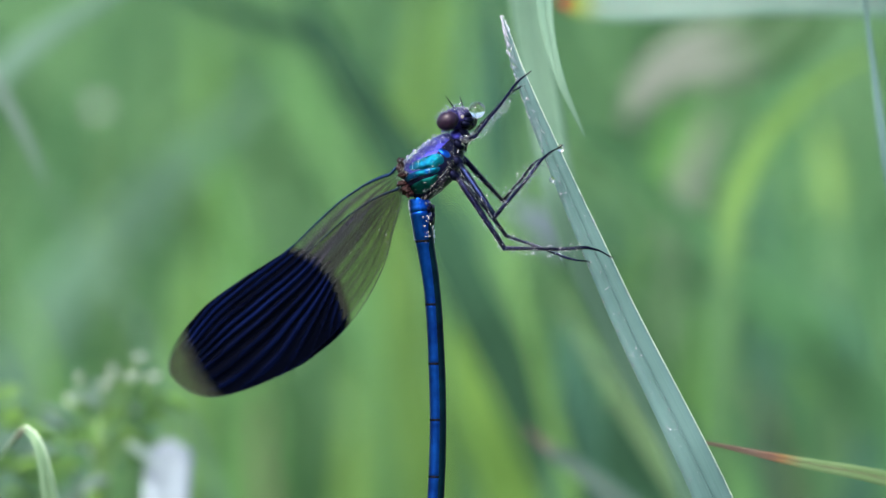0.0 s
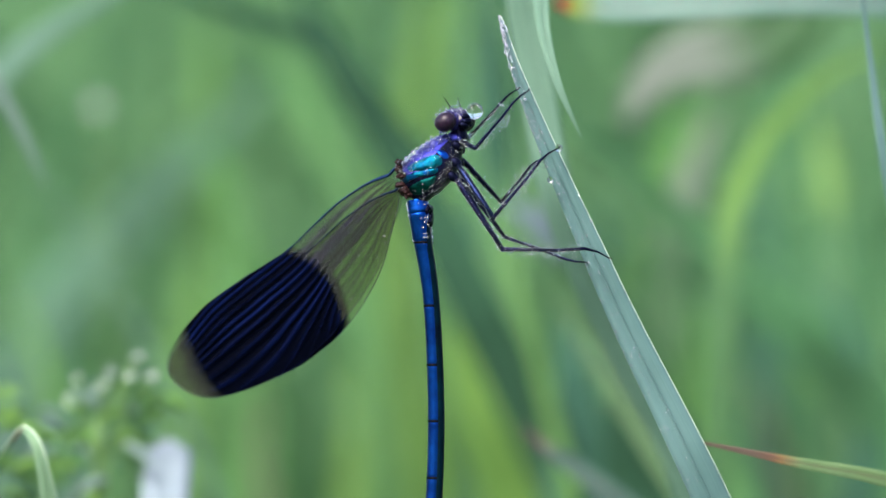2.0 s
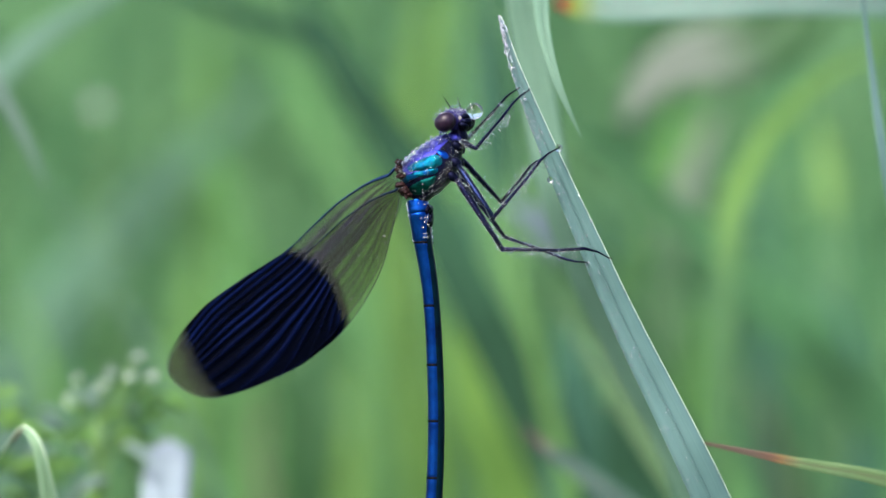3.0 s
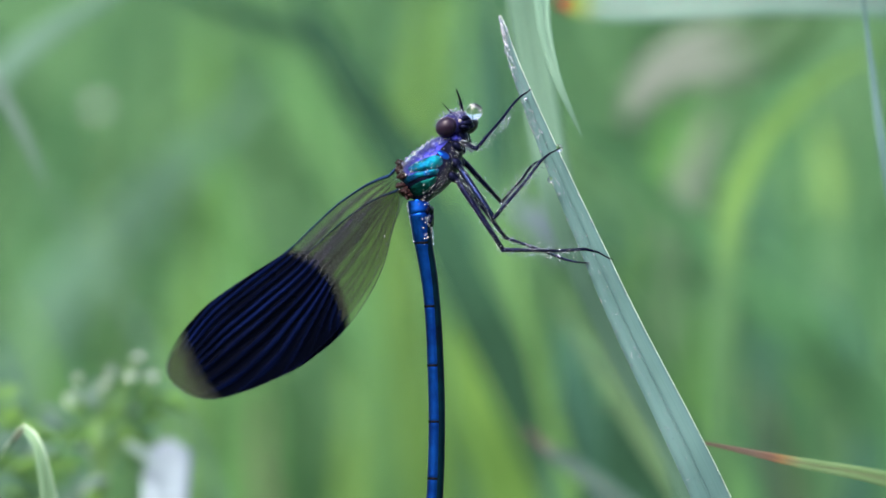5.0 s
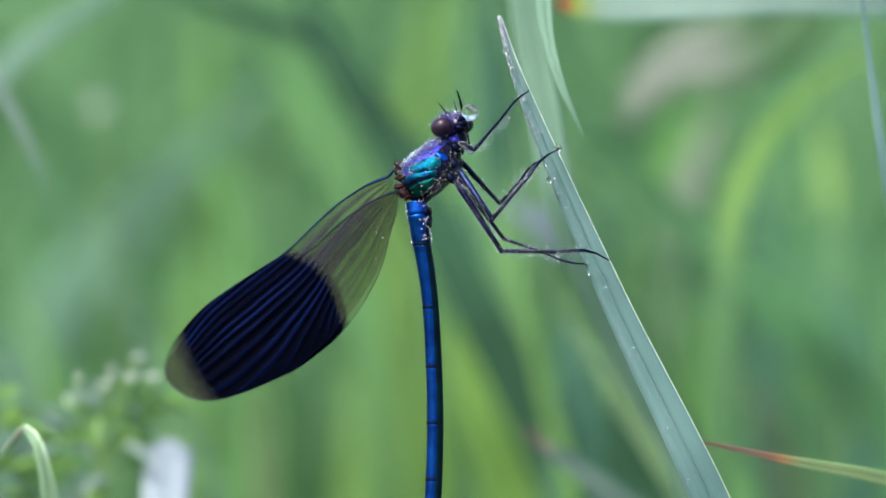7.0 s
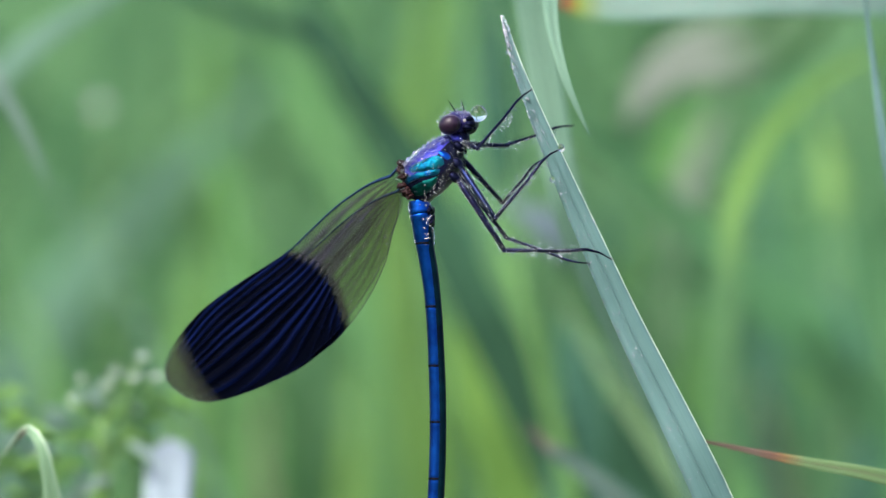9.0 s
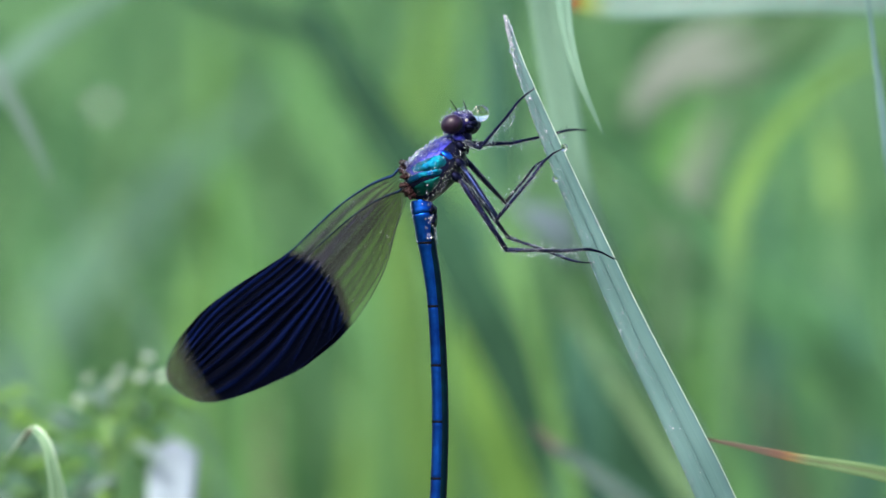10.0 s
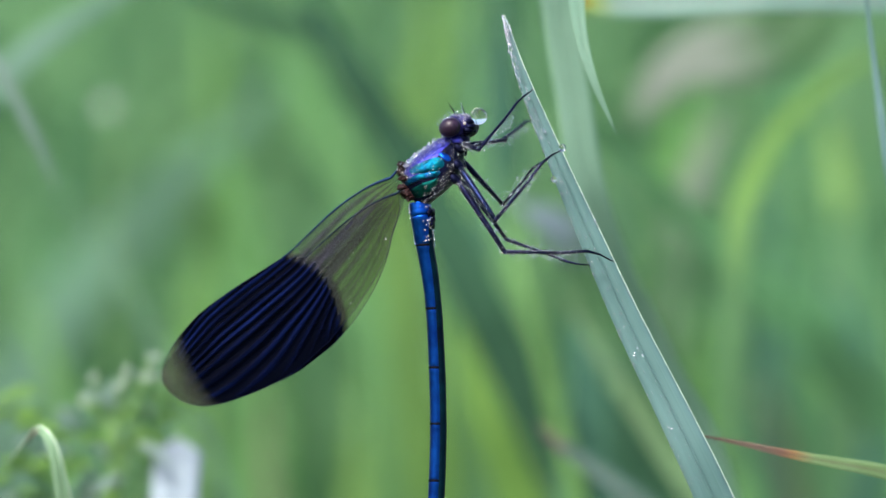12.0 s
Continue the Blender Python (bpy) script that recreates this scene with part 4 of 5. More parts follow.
def abdomen():
    line = smooth_line([(-1.28, 0.00, -2.89), (-1.00, 0.00, -4.44), (-0.67, 0.00, -7.11), (-0.17, 0.00, -10.28), (0.17, 0.00, -13.61), (0.44, 0.00, -19.17), (0.56, 0.00, -24.72), (0.44, 0.00, -30.28), (0.17, 0.00, -35.00), (-0.22, 0.00, -39.44)], 640)
    joints = [(-42.22, -2.89), (-42.22, -4.22), (-42.22, -7.11), (-42.22, -13.39), (-42.22, -19.17), (-42.22, -24.72), (-42.22, -30.28), (-42.22, -34.44), (-42.22, -36.67), (-42.22, -38.06), (-42.22, -39.17)]
    heights = [q[1] for q in joints]
    girth = [(-40, 0.8), (-37, 0.78), (-31, 0.74), (-20, 0.73), (-13, 0.75), (-8, 0.86), (-6, 1.0), (-4, 1.1), (-3, 1.0)]
    for a, b in zip(heights, heights[1:]):
        pts = [p for p in line if b - 0.02 <= p.z <= a + 0.02]
        n = len(pts) - 1
        radii = []
        for p in pts:
            e = min(a - p.z, p.z - b) / max(0.5, a - b)
            d = min(a - p.z, p.z - b)
            radii.append(curve_value(girth, p.z) * (1.0 - 0.05 * max(0, 1 - d / 0.16) ** 2 + 0.012 * math.exp(-((d - 0.4) / 0.25) ** 2)))
        s = Build(MM)
        s.tube(pts, radii, 28, caps=False)
        s.made("abdomen_segment", ["blue"], damselfly)
    for z in heights[2:-1]:
        p = min(line, key=lambda q: abs(q.z - z))
        k = Build(MM)
        g = curve_value(girth, z)
        k.tube([p + Vector((0, 0, h)) for h in (0.17, 0.1, 0.0, -0.1, -0.17)], [g * 0.96, g * 1.02, g * 1.03, g * 1.02, g * 0.96], 28, caps=False)
        k.made("joint_ring", ["ring"], damselfly, "narrow black ring between segments")
    # Dark tube drawn towards the viewer: underside plus painted shade on the right flank.
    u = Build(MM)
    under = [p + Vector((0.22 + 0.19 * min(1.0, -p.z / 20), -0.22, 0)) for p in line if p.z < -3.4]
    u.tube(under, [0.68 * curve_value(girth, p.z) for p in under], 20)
    u.made("underside_and_shade", ["under_blue"], damselfly, "black underside and painted shade along the abdomen's right side")
    lobe = Build(MM)
    for c, r in (((-0.25, -0.20, -4.00), (0.5, 0.7, 0.6)), ((-0.1, -0.25, -5.00), (0.42, 0.6, 0.7)), ((-0.2, -0.20, -6.11), (0.33, 0.5, 0.6))):
        first = len(lobe.v)
        lobe.ball(c, r, 0, 22, 16)
        lumpy(lobe, first, Vector(c), 2.4, 0.5)
    lobe.made("underside_lobe", ["black"], damselfly, "black lobe under the abdomen's base")
    for side in (-1, 1):
        c = Build(MM)
        c.tube(smooth_line([line[-1], line[-1] + Vector((-0.3, 0.4 * side, -0.9)), line[-1] + Vector((-0.2, 0.15 * side, -1.7))], 6), [0.2, 0.19, 0.17, 0.15, 0.12, 0.09, 0.05], 8)
        c.made("tail_clasper", ["black"], damselfly)
    rnd = random.Random(8)
    spots = []
    for _ in range(90):
        z = -rnd.uniform(3.0, 7.4)
        p = min(line, key=lambda q: abs(q.z - z))
        w = rnd.uniform(-0.5, 1.5) if rnd.random() < 0.7 else math.pi + rnd.uniform(-0.4, 0.6)
        g, r = curve_value(girth, z), 0.05 + 0.08 * rnd.random()
        spots.append(((p + Vector((math.cos(w) * g, -math.sin(w) * g, 0)) * 1.04) * MM, r * MM))
    scatter_dew(spots, "dew", damselfly)


abdomen()

# ---- wings ----
SPAN = 31.45
LEAD = [(0, 1.2), (0.05, 1.75), (0.1, 2.1), (0.2, 2.35), (0.32, 2.15), (0.41, 1.95), (0.5, 2.2), (0.62, 2.65), (0.74, 2.9), (0.86, 2.4), (0.94, 1.55), (0.98, 0.75), (1, -0.4)]
TRAIL = [(0, 0.3), (0.03, 1.5), (0.1, 3.0), (0.19, 5.0), (0.3, 6.55), (0.41, 7.5), (0.5, 7.85), (0.6, 7.8), (0.74, 6.95), (0.85, 5.9), (0.93, 4.7), (0.975, 3.3), (0.992, 2.2), (1, 1.0)]
RIDGES = 14


def bend_of(u):
    """How fast a fold runs to the rear edge past the band's start."""
    return 0.25 + 4.5 * max(0.0, u - 0.3) ** 1.7


def pleat_line(u, s):
    """The folds fan out from the base; past the band's start those of the rear half curve to the rear edge."""
    d = s - 0.38
    return u / (1 - 0.36 * d) if d < 0 else u + d * bend_of(u) * (1 + 0.35 * d)


def pleat_phase(s, t):
    if s < 0.38:
        return t * (1 - 0.36 * (s - 0.38))
    low, high = -0.4, 1.0
    for _ in range(16):
        mid = 0.5 * (low + high)
        low, high = (mid, high) if pleat_line(mid, s) < t else (low, mid)
    return 0.5 * (low + high)


def stripe_of(u):
    """The number of the fold at u; the folds lie unevenly."""
    return RIDGES * u + 0.14 * math.sin(9.0 * u + 0.6) + 0.07 * math.sin(23.0 * u)


# shading painted into the clear base along its folds, from the front edge to the rear: place, half width, strength
FOLDS = [(0.145, 0.045, 0.8), (0.275, 0.045, 1.0), (0.375, 0.05, 0.85), (0.51, 0.03, 0.45), (0.66, 0.024, 0.3), (0.82, 0.02, 0.2)]


def wing(name, lead_shift, lead_scale, trail_scale, base_s, depth, label, seed):
    """One wing in its own space: x along the wing, z to its front edge; folded in pleats, dark across its outer half."""
    rnd = random.Random(seed)
    drift = rnd.uniform(-0.005, 0.005)

    def at(s, t, off=0.0, u=None):
        lead = smooth_value(LEAD, s) * lead_scale - lead_shift * (1 - s ** 3)
        z = lead + t * (-smooth_value(TRAIL, s) * (trail_scale + (1 - trail_scale) * min(1.0, max(0.0, (s - 0.38) * 3))) - lead)
        wave = stripe_of(pleat_phase(s, t) if u is None else u)
        pleat = (0.045 if s < 0.36 else 0.1) * math.cos(2 * math.pi * wave) * math.sin(math.pi * min(1, max(0, t))) ** 0.5 * min(1, s * 4) * min(1, (1.001 - s) * 8) * (1 - 0.6 * max(0, min(1, (s - 0.86) * 10)))
        return Vector((base_s + s * (SPAN - base_s), depth + pleat + off + 0.5 * s * s, z))

    b = Build(MM)
    ns, nt = 120, 96
    band, ridge, fold, rows = [], [], [], []
    for i in range(ns + 1):
        s = 1 - (1 - i / ns) ** 1.25
        row = []
        for k in range(nt + 1):
            t = k / nt
            u = pleat_phase(s, t)
            row.append(at(s, t, 0.0, u))
            start = 0.40 - 0.05 * math.sin(math.pi * t)
            end = 0.945 + 0.05 * t + 0.018 * math.sin(math.pi * t)
            x = max(0, min(1, (s - start) / 0.035)) * max(0, min(1, (end - s) / 0.1))
            band.append(max(x, max(0, min(1, (s - 0.8) / 0.06)) * (0.15 + 0.14 * math.exp(-((s - 0.93) / 0.05) ** 2 - ((t - 0.42) / 0.25) ** 2) + 0.12 * max(0, min(1, (s - 0.965) / 0.035)))))
            phase = stripe_of(u)
            own = 0.5 + 0.5 * math.sin(4.7 * math.floor(phase + 0.5) + 1.3)
            crest = (0.5 + 0.5 * math.cos(2 * math.pi * phase + 0.5 * math.sin(9 * s + t * 5))) ** (1.0 + 1.2 * (1 - own))
            ridge.append(crest * (0.45 + 0.55 * own) * (0.85 + 0.5 * noise.noise((s * 4, t * 6, seed))) * (1 - 0.75 * t ** 3) * (1.25 - 0.4 * min(1, max(0, s - 0.36) * 3)))
            f = 0.0
            for place, half, strong in FOLDS:
                away = (t - place - drift - 0.02 * math.sin(9 * s + 20 * place)) / (half * (0.6 + 1.6 * s))
                f = max(f, strong * math.exp(-away * away))
            fold.append(f * (0.7 + 0.6 * noise.noise((s * 22, t * 20, seed))) * min(1.0, s * 9) * max(0.0, min(1.0, (0.5 - s) * 9)))
        rows.append(row)
    b.grid(rows)
    ob = b.made(name, ["wing"], damselfly, label, attributes={"band": band, "ridge": ridge, "fold": fold})
    veins = Build(MM)
    for place, half, strong in FOLDS:
        for side in (-0.5, 0.5):
            pts = [at(s, min(0.99, place + drift + side * half * (0.4 + s) + 0.02 * math.sin(9 * s + 20 * place)), -0.02) for s in (0.03 + 0.36 * i / 30 for i in range(31))]
            veins.tube(pts, [0.010 + 0.009 * strong * (1 - 0.4 * i / 30) for i in range(31)], 5, 0, caps=False)
    for k in range(-2 * RIDGES, 2 * RIDGES + 1):
        for s0, s1, mat, step in ((0.4, 0.9, 1, 1), (0.92, 0.99, 0, 2)):
            pts = []
            for i in range(40):
                s = s0 + (s1 - s0) * i / 39
                t = pleat_line(k / RIDGES / step, s)
                if 0.005 <= t <= 0.995:
                    pts.append(at(s, t, 0.0, k / RIDGES / step))
            if len(pts) > 3:
                veins.tube(pts, [(0.022 if mat else 0.011) * (1.35 - 0.95 * p.x / SPAN) for p in pts], 5, mat, caps=False)
    # the ladder of cross veins behind the front edge, and the finer net of the rest
    s = 0.04
    while s < 0.39:
        veins.tube([at(s, 0.01), at(s + 0.004, 0.13)], [0.03, 0.024], 4, caps=False)
        if s > 0.07:
            veins.tube([at(s + 0.003, 0.16), at(s + 0.006, 0.26)], [0.015, 0.013], 3, caps=False)
        s += rnd.uniform(0.0085, 0.012)
    for k in range(26):
        lo = 0.26 + 0.72 * k / 26
        s = rnd.uniform(0.05, 0.08)
        while s < 0.985:
            if s < 0.385 or s > 0.945:
                veins.tube([at(s, lo), at(s + rnd.uniform(-0.004, 0.006), lo + 0.72 / 26)], [0.011, 0.011], 3, caps=False)
            s += rnd.uniform(0.012, 0.022)
    for k in range(1, 13):
        lo = 0.26 + 0.72 * k / 13
        pts = [at(s, lo + 0.012 * math.sin(s * 60 + k * 2.1)) for s in (0.06 + 0.34 * i / 40 for i in range(41))]
        veins.tube(pts, [0.007] * 41, 3, caps=False)
    for t in (0.0, 1.0):
        for first, last, mat in ((0, 32, 0), (32, 77, 1), (77, 80, 0)):
            veins.tube([at(i / 80, t) for i in range(first, last + 1)], [0.026] * (last - first + 1), 5, mat, caps=False)
    veins.made("vein_network", ["vein", "band_vein"], ob, "dark network of wing veins")
    c = Build(MM)
    pts = [Vector((-0.7, depth * 0.6, at(0, 0).z + 0.25)), Vector((-0.3, depth * 0.8, at(0, 0).z + 0.18))] + [at(i / 60 * 0.44, 0) for i in range(1, 61)]
    c.tube(pts, [0.12 - 0.065 * i / 62 for i in range(62)], 6)
    c.made("front_vein", ["costa"], ob, "stout blue-black vein along the front edge")
    d = Build(MM)
    for _ in range(70):
        d.ball(at(rnd.uniform(0.04, 0.4), rnd.uniform(0.05, 0.97), -0.08), 0.018 + 0.1 * rnd.random() ** 6, 0, 8, 6)
    tagged(d.made("dew", ["dew"], ob, "tiny dew droplets"), kind="stuff")
    return ob


wings = [
    wing("forewing", 0.0, 1.0, 0.90, 0.0, -0.45, "front wing with a blue-black band, clear base and painted fold shading", 31),
    wing("hindwing", 1.5, 0.95, 1.0, 0.5, -0.15, "rear wing with a blue-black band, clear base and painted fold shading", 32),
    wing("hindwing", 1.5, 0.95, 1.0, 0.5, 0.2, "rear wing with a blue-black band, clear base and painted fold shading", 33),
    wing("forewing", 0.0, 1.0, 0.90, 0.0, 0.5, "front wing with a blue-black band, clear base and painted fold shading", 34),
]


def wing_pose(tilt):
    """The folded wings point down and back; tilt: degrees by which their tips lie behind the body's plane."""
    c, s = math.cos(radians(tilt)), math.sin(radians(tilt))
    x = Vector((-0.776 * c, s, -0.631 * c))
    z = Vector((-0.631, 0, 0.776))
    y = z.cross(x)
    m = Matrix((x, y, z)).transposed().to_4x4()
    return Matrix.Translation(Vector((-3.00, 0.00, -1.39)) * MM) @ m


# ---- head ----
def head():
    b = Build(MM)
    b.ball((0.05, 0, 0.1), (1.1, 1.85, 1.15), 0, 28, 18)
    b.ball((0.75, 0, 0.0), (0.85, 1.05, 0.9), 0, 22, 14)
    h = b.made("head", ["head_violet"], damselfly, "violet-blue head with large brown eyes, set with dew")
    for side in (-1, 1):
        e = Build(MM)
        e.ball((-0.1, 1.55 * side, -0.1), (1.15, 1.0, 0.95), 0, 40, 28)
        e.made("eye", ["eye"], h, "large glossy dark brown compound eye")
        a = Build(MM)
        a.tube(smooth_line([(0.45, 0.6 * side, 0.75), (0.5, 0.85 * side, 1.3), (0.35, 1.15 * side, 2.4)], 8), [0.13, 0.12, 0.1, 0.075, 0.06, 0.055, 0.05, 0.04, 0.025], 7)
        a.made("antenna", ["black"], h)
        c = Build(MM)
        c.ball((1.05, 0.72 * side, -0.15), (0.3, 0.22, 0.26), 0, 12, 8)
        c.made("cheek_spot", ["cream"], h, "small cream spot at the base of the jaw")
        j = Build(MM)
        j.tube(smooth_line([(0.8, 0.6 * side, -0.7), (1.25, 0.5 * side, -0.95), (1.4, 0.1 * side, -1.15)], 5), [0.3, 0.3, 0.26, 0.2, 0.14, 0.08], 10)
        j.made("jaw", ["black"], h)
    f = Build(MM)
    f.ball((1.2, 0, -0.1), (0.55, 0.75, 0.42), 0, 20, 12)
    f.ball((1.25, 0, -0.62), (0.5, 0.7, 0.4), 0, 20, 12)
    f.ball((0.8, 0, -1.0), (0.5, 0.6, 0.3), 0, 16, 10)
    f.made("face", ["black"], h, "glossy black face and lip")
    for c in ((0.62, -0.28, 0.86), (0.62, 0.28, 0.86), (0.85, 0, 0.8)):
        o = Build(MM)
        o.ball(c, 0.14, 0, 12, 8)
        o.made("ocellus", ["cream"], h)
    w = Build(MM)
    w.ball((2.05, 0.72, 0.22), (0.83, 0.86, 0.82), 0, 40, 28)
    w.made("water_drop", ["water"], h, "large clear drop of water on the forehead")
    rnd = random.Random(14)
    hairs = Build(MM)
    spots = []
    for _ in range(200):
        d = Vector((rnd.uniform(-1, 0.9), rnd.uniform(-1.1, 1.1), rnd.uniform(0.1, 1))).normalized()
        p = Vector((d.x * 1.15, d.y * 2.3, d.z * 1.2))
        if rnd.random() < 0.45:
            q = p + d * rnd.uniform(0.15, 0.6)
            hairs.tube([p * 0.95, q], [0.018, 0.008], 4)
            p = q
        r = 0.04 + 0.08 * rnd.random() ** 2
        spots.append((p * 1.03 * MM, r * MM))
    for _ in range(210):
        d = Vector((rnd.uniform(-0.2, 1), rnd.uniform(-1, 1), rnd.uniform(0.0, 1))).normalized()
        r = 0.03 + 0.07 * rnd.random() ** 2
        spots.append(((Vector((0.75, 0, 0)) + Vector((d.x * 0.87, d.y * 1.07, d.z * 0.92))) * MM, r * MM))
    for k in range(4):
        spots.append(((Vector((0.5, 0.85, 1.3)).lerp(Vector((0.35, 1.15, 2.4)), k / 3) + Vector((-0.08, 0, 0))) * MM, (0.1 - 0.014 * k) * MM))
    hairs.made("head_hair", ["black"], h, "fine dark bristles on the head")
    scatter_dew(spots, "dew", h, "clear dew droplets", "beads", 12)
    return h


head_part = head()


def head_pose(yaw, pitch, roll, x, z):
    """Degrees; x, z: millimetres of the head's middle from the thorax's."""
    return (Matrix.Translation((x * MM, 0, z * MM)) @ Matrix.Rotation(radians(yaw), 4, "Z")
            @ Matrix.Rotation(radians(-pitch), 4, "Y") @ Matrix.Rotation(radians(roll), 4, "X"))


# ---- legs ----
def limb(pts, radii, mat, name, spines, seed, label="", reach=0.9, dew=1.0, high=0.7):
    """A leg joint along its own x axis from 0, with two rows of bristles tipped with dew."""
    rnd = random.Random(seed)
    b = Build(MM)
    b.tube(pts, radii, 12)
    b.ball(pts[0], radii[0] * 1.15, 0, 10, 8)
    for k in range(spines):
        u = (k + 0.5 + rnd.uniform(-0.3, 0.3)) / spines * (0.62 if len(pts) > 4 else 1)
        x = u * (len(pts) - 1)
        i = min(int(x), len(pts) - 2)
        p = Vector(pts[i]).lerp(Vector(pts[i + 1]), x - i)
        way = Vector((0.45, rnd.uniform(-0.9, 0.6), (1 if k % 2 else -1) * rnd.uniform(0.5, 1))).normalized()
        b.tube([p, p + way * reach * rnd.uniform(0.6, 1.1)], [0.022, 0.006], 4)
    ob = b.made(name, [mat], damselfly, label)
    spots = []
    for k in range(int(spines * 6.5 * dew)):
        x = rnd.random() * (len(pts) - 1) * (0.55 if len(pts) > 4 else 1)
        i = min(int(x), len(pts) - 2)
        p = Vector(pts[i]).lerp(Vector(pts[i + 1]), x - i)
        way = Vector((0.3, rnd.uniform(-0.8, 0.5), rnd.uniform(-1, high))).normalized()
        far = radii[i] + 0.03 if rnd.random() < 0.45 else reach * rnd.uniform(0.3, 1.0)
        spots.append(((p + way * far) * MM, (0.032 + 0.045 * rnd.random() ** 2) * MM))
    scatter_dew(spots, "dew", ob)
    return ob


def shank_points(length, bend):
    """The shank is straight; the foot bends off it over its last third."""
    foot = length * 0.24
    return [(0, 0, 0), (length * 0.25, 0, bend * 0.25), (length * 0.5, 0, bend * 0.45), (length - foot, 0, bend), (length - foot * 0.5, 0, bend * 0.75), (length, 0, 0)]


def joint_frame(a, b):
    """A pose at a whose x axis points to b."""
    x = (Vector(b) - Vector(a)).normalized()
    y = Vector((0, 0, 1)).cross(x)
    y = (y if y.length > 0.05 else Vector((0, 1, 0))).normalized()
    z = x.cross(y)
    return Matrix.Translation(Vector(a) * MM) @ Matrix((x, y, z)).transposed().to_4x4()


def build_leg(name, thigh, shank, bend, seed, stout=1.0, skin="leg", label=""):
    f = limb([(0, 0, 0), (thigh * 0.2, 0, 0), (thigh * 0.6, 0, 0), (thigh, 0, 0)], [0.24 * stout, 0.3 * stout, 0.25 * stout, 0.2 * stout],
             skin, name + "_thigh", int(thigh * 3.4), seed, label, reach=0.7)
    t = limb(shank_points(shank, bend), [0.19 * stout, 0.16 * stout, 0.15 * stout, 0.14 * stout, 0.1, 0.07], "leg", name + "_shank", int(shank * 3.2), seed + 1, reach=0.95, dew=0.7 if name == "front_leg" else 1.0, high=-0.3 if name == "front_leg" else 0.7)
    claw = Build(MM)
    for s in (-1, 1):
        claw.tube(smooth_line([(shank - 0.05, 0, 0), (shank + 0.18, 0.05 * s, 0.05), (shank + 0.26, 0.09 * s, -0.12)], 4), [0.06, 0.055, 0.045, 0.03, 0.012], 5)
    claw.made("claw", ["leg"], t)
    return f, t


def set_leg(name, hip, knee, tip, bend, seed, stout=1.0, skin="leg", label=""):
    hip, knee, tip = Vector(hip), Vector(knee), Vector(tip)
    f, t = build_leg(name, (knee - hip).length, (tip - knee).length, bend, seed, stout, skin, label)
    f.matrix_basis = joint_frame(hip, knee)
    t.matrix_basis = joint_frame(knee, tip)


set_leg("middle_leg", (2.67, -1.50, 0.56), (6.22, -4.50, -4.72), (12.67, -0.60, 2.11), 0.55, 41, 1.15, "leg_blue", "blue-violet thigh with a metallic sheen")
set_leg("middle_leg", (2.78, 1.40, 1.44), (7.06, 3.80, -3.17), (11.11, 0.80, 1.11), 0.4, 43)
set_leg("hind_leg", (2.56, -1.40, -0.83), (7.12, -3.20, -7.83), (17.67, -0.60, -8.72), 0.75, 45, 1.2)
set_leg("hind_leg", (2.67, 1.30, -0.33), (7.39, 3.00, -6.61), (15.33, 0.70, -9.11), -0.3, 47)

near_thigh, near_shank = build_leg("front_leg", 4.2, 9.4, 0.35, 49, 0.95)
far_thigh, far_shank = build_leg("front_leg", 4.8, 8.2, 0.3, 51, 0.95)
NEAR_HIP, FAR_HIP = Vector((3.17, -1.00, 2.72)), Vector((3.11, 1.00, 2.61))


def reach_leg(hip, thigh, shank, knee, tip, out, back):
    """Joints of a leg of fixed lengths whose knee and tip lie at the given x, z; out: -1 when the knee points to the viewer, back: the foot's way in depth from the knee."""
    k = Vector((knee[0], 0, knee[1])) - Vector((hip.x, 0, hip.z))
    if k.length > thigh * 0.995:
        k *= thigh * 0.995 / k.length
    depth = math.sqrt(thigh ** 2 - k.length ** 2)
    kn = hip + k + Vector((0, out * depth, 0))
    t = Vector((tip[0], 0, tip[1])) - Vector((kn.x, 0, kn.z))
    if t.length > shank * 0.995:
        t *= shank * 0.995 / t.length
    tp = kn + t + Vector((0, back * math.sqrt(shank ** 2 - t.length ** 2), 0))
    return joint_frame(hip, kn), joint_frame(kn, tp)


# ---- what moves ----
def sway(ob, height, rows):
    """Lean a rooted plant so that a point at that height shifts sideways by the given millimetres."""
    x, y, z = ob.location
    walk(ob, [(t, pose(x, y, z, 0, math.degrees(math.atan2(d * MM, height)), 0)) for t, d in rows])


def shifted(rows, scale=1.0):
    return [(t, d * scale) for t, d in rows]


BREEZE = [(0, 0.2), (0.5, 0.18), (1, 0.1), (1.5, 0.05), (2, 0), (2.5, 0), (3, 0.0), (5, 0.03), (6, -0.05), (7, -0.08), (8, 0.05), (9, 0.22), (9.5, 0.33), (10, 0.5), (10.5, 0.45), (11, 0.5), (11.5, 0.36), (12, 0.34)]
GUST = [(0, 8), (0.5, 7), (1, 5), (1.5, 3), (2, 1), (2.5, 0), (3, 1), (5, 3), (5.5, 4), (6, 5), (7, 6), (8, 10), (9, 17), (9.5, 29), (10, 41), (10.5, 53), (11, 58), (11.5, 63), (12, 64)]
BODY_ROWS = [(0, 3, -2), (0.5, 3, -2), (1, 1, -1.5), (1.5, 1, -1), (2, 0, 0), (2.5, 0, 0), (3, 0, 0), (5, 1, 1), (5.5, 0, 1), (6, -2, 3), (6.5, 0, 2), (7, -2, 3), (8, 0, 2), (9, 3, 1.5), (9.5, 4, 1.5), (10, 7, 1), (10.5, 6, 2.5), (11, 7, 2), (11.5, 4, 4), (12, 3.5, 4.5)]
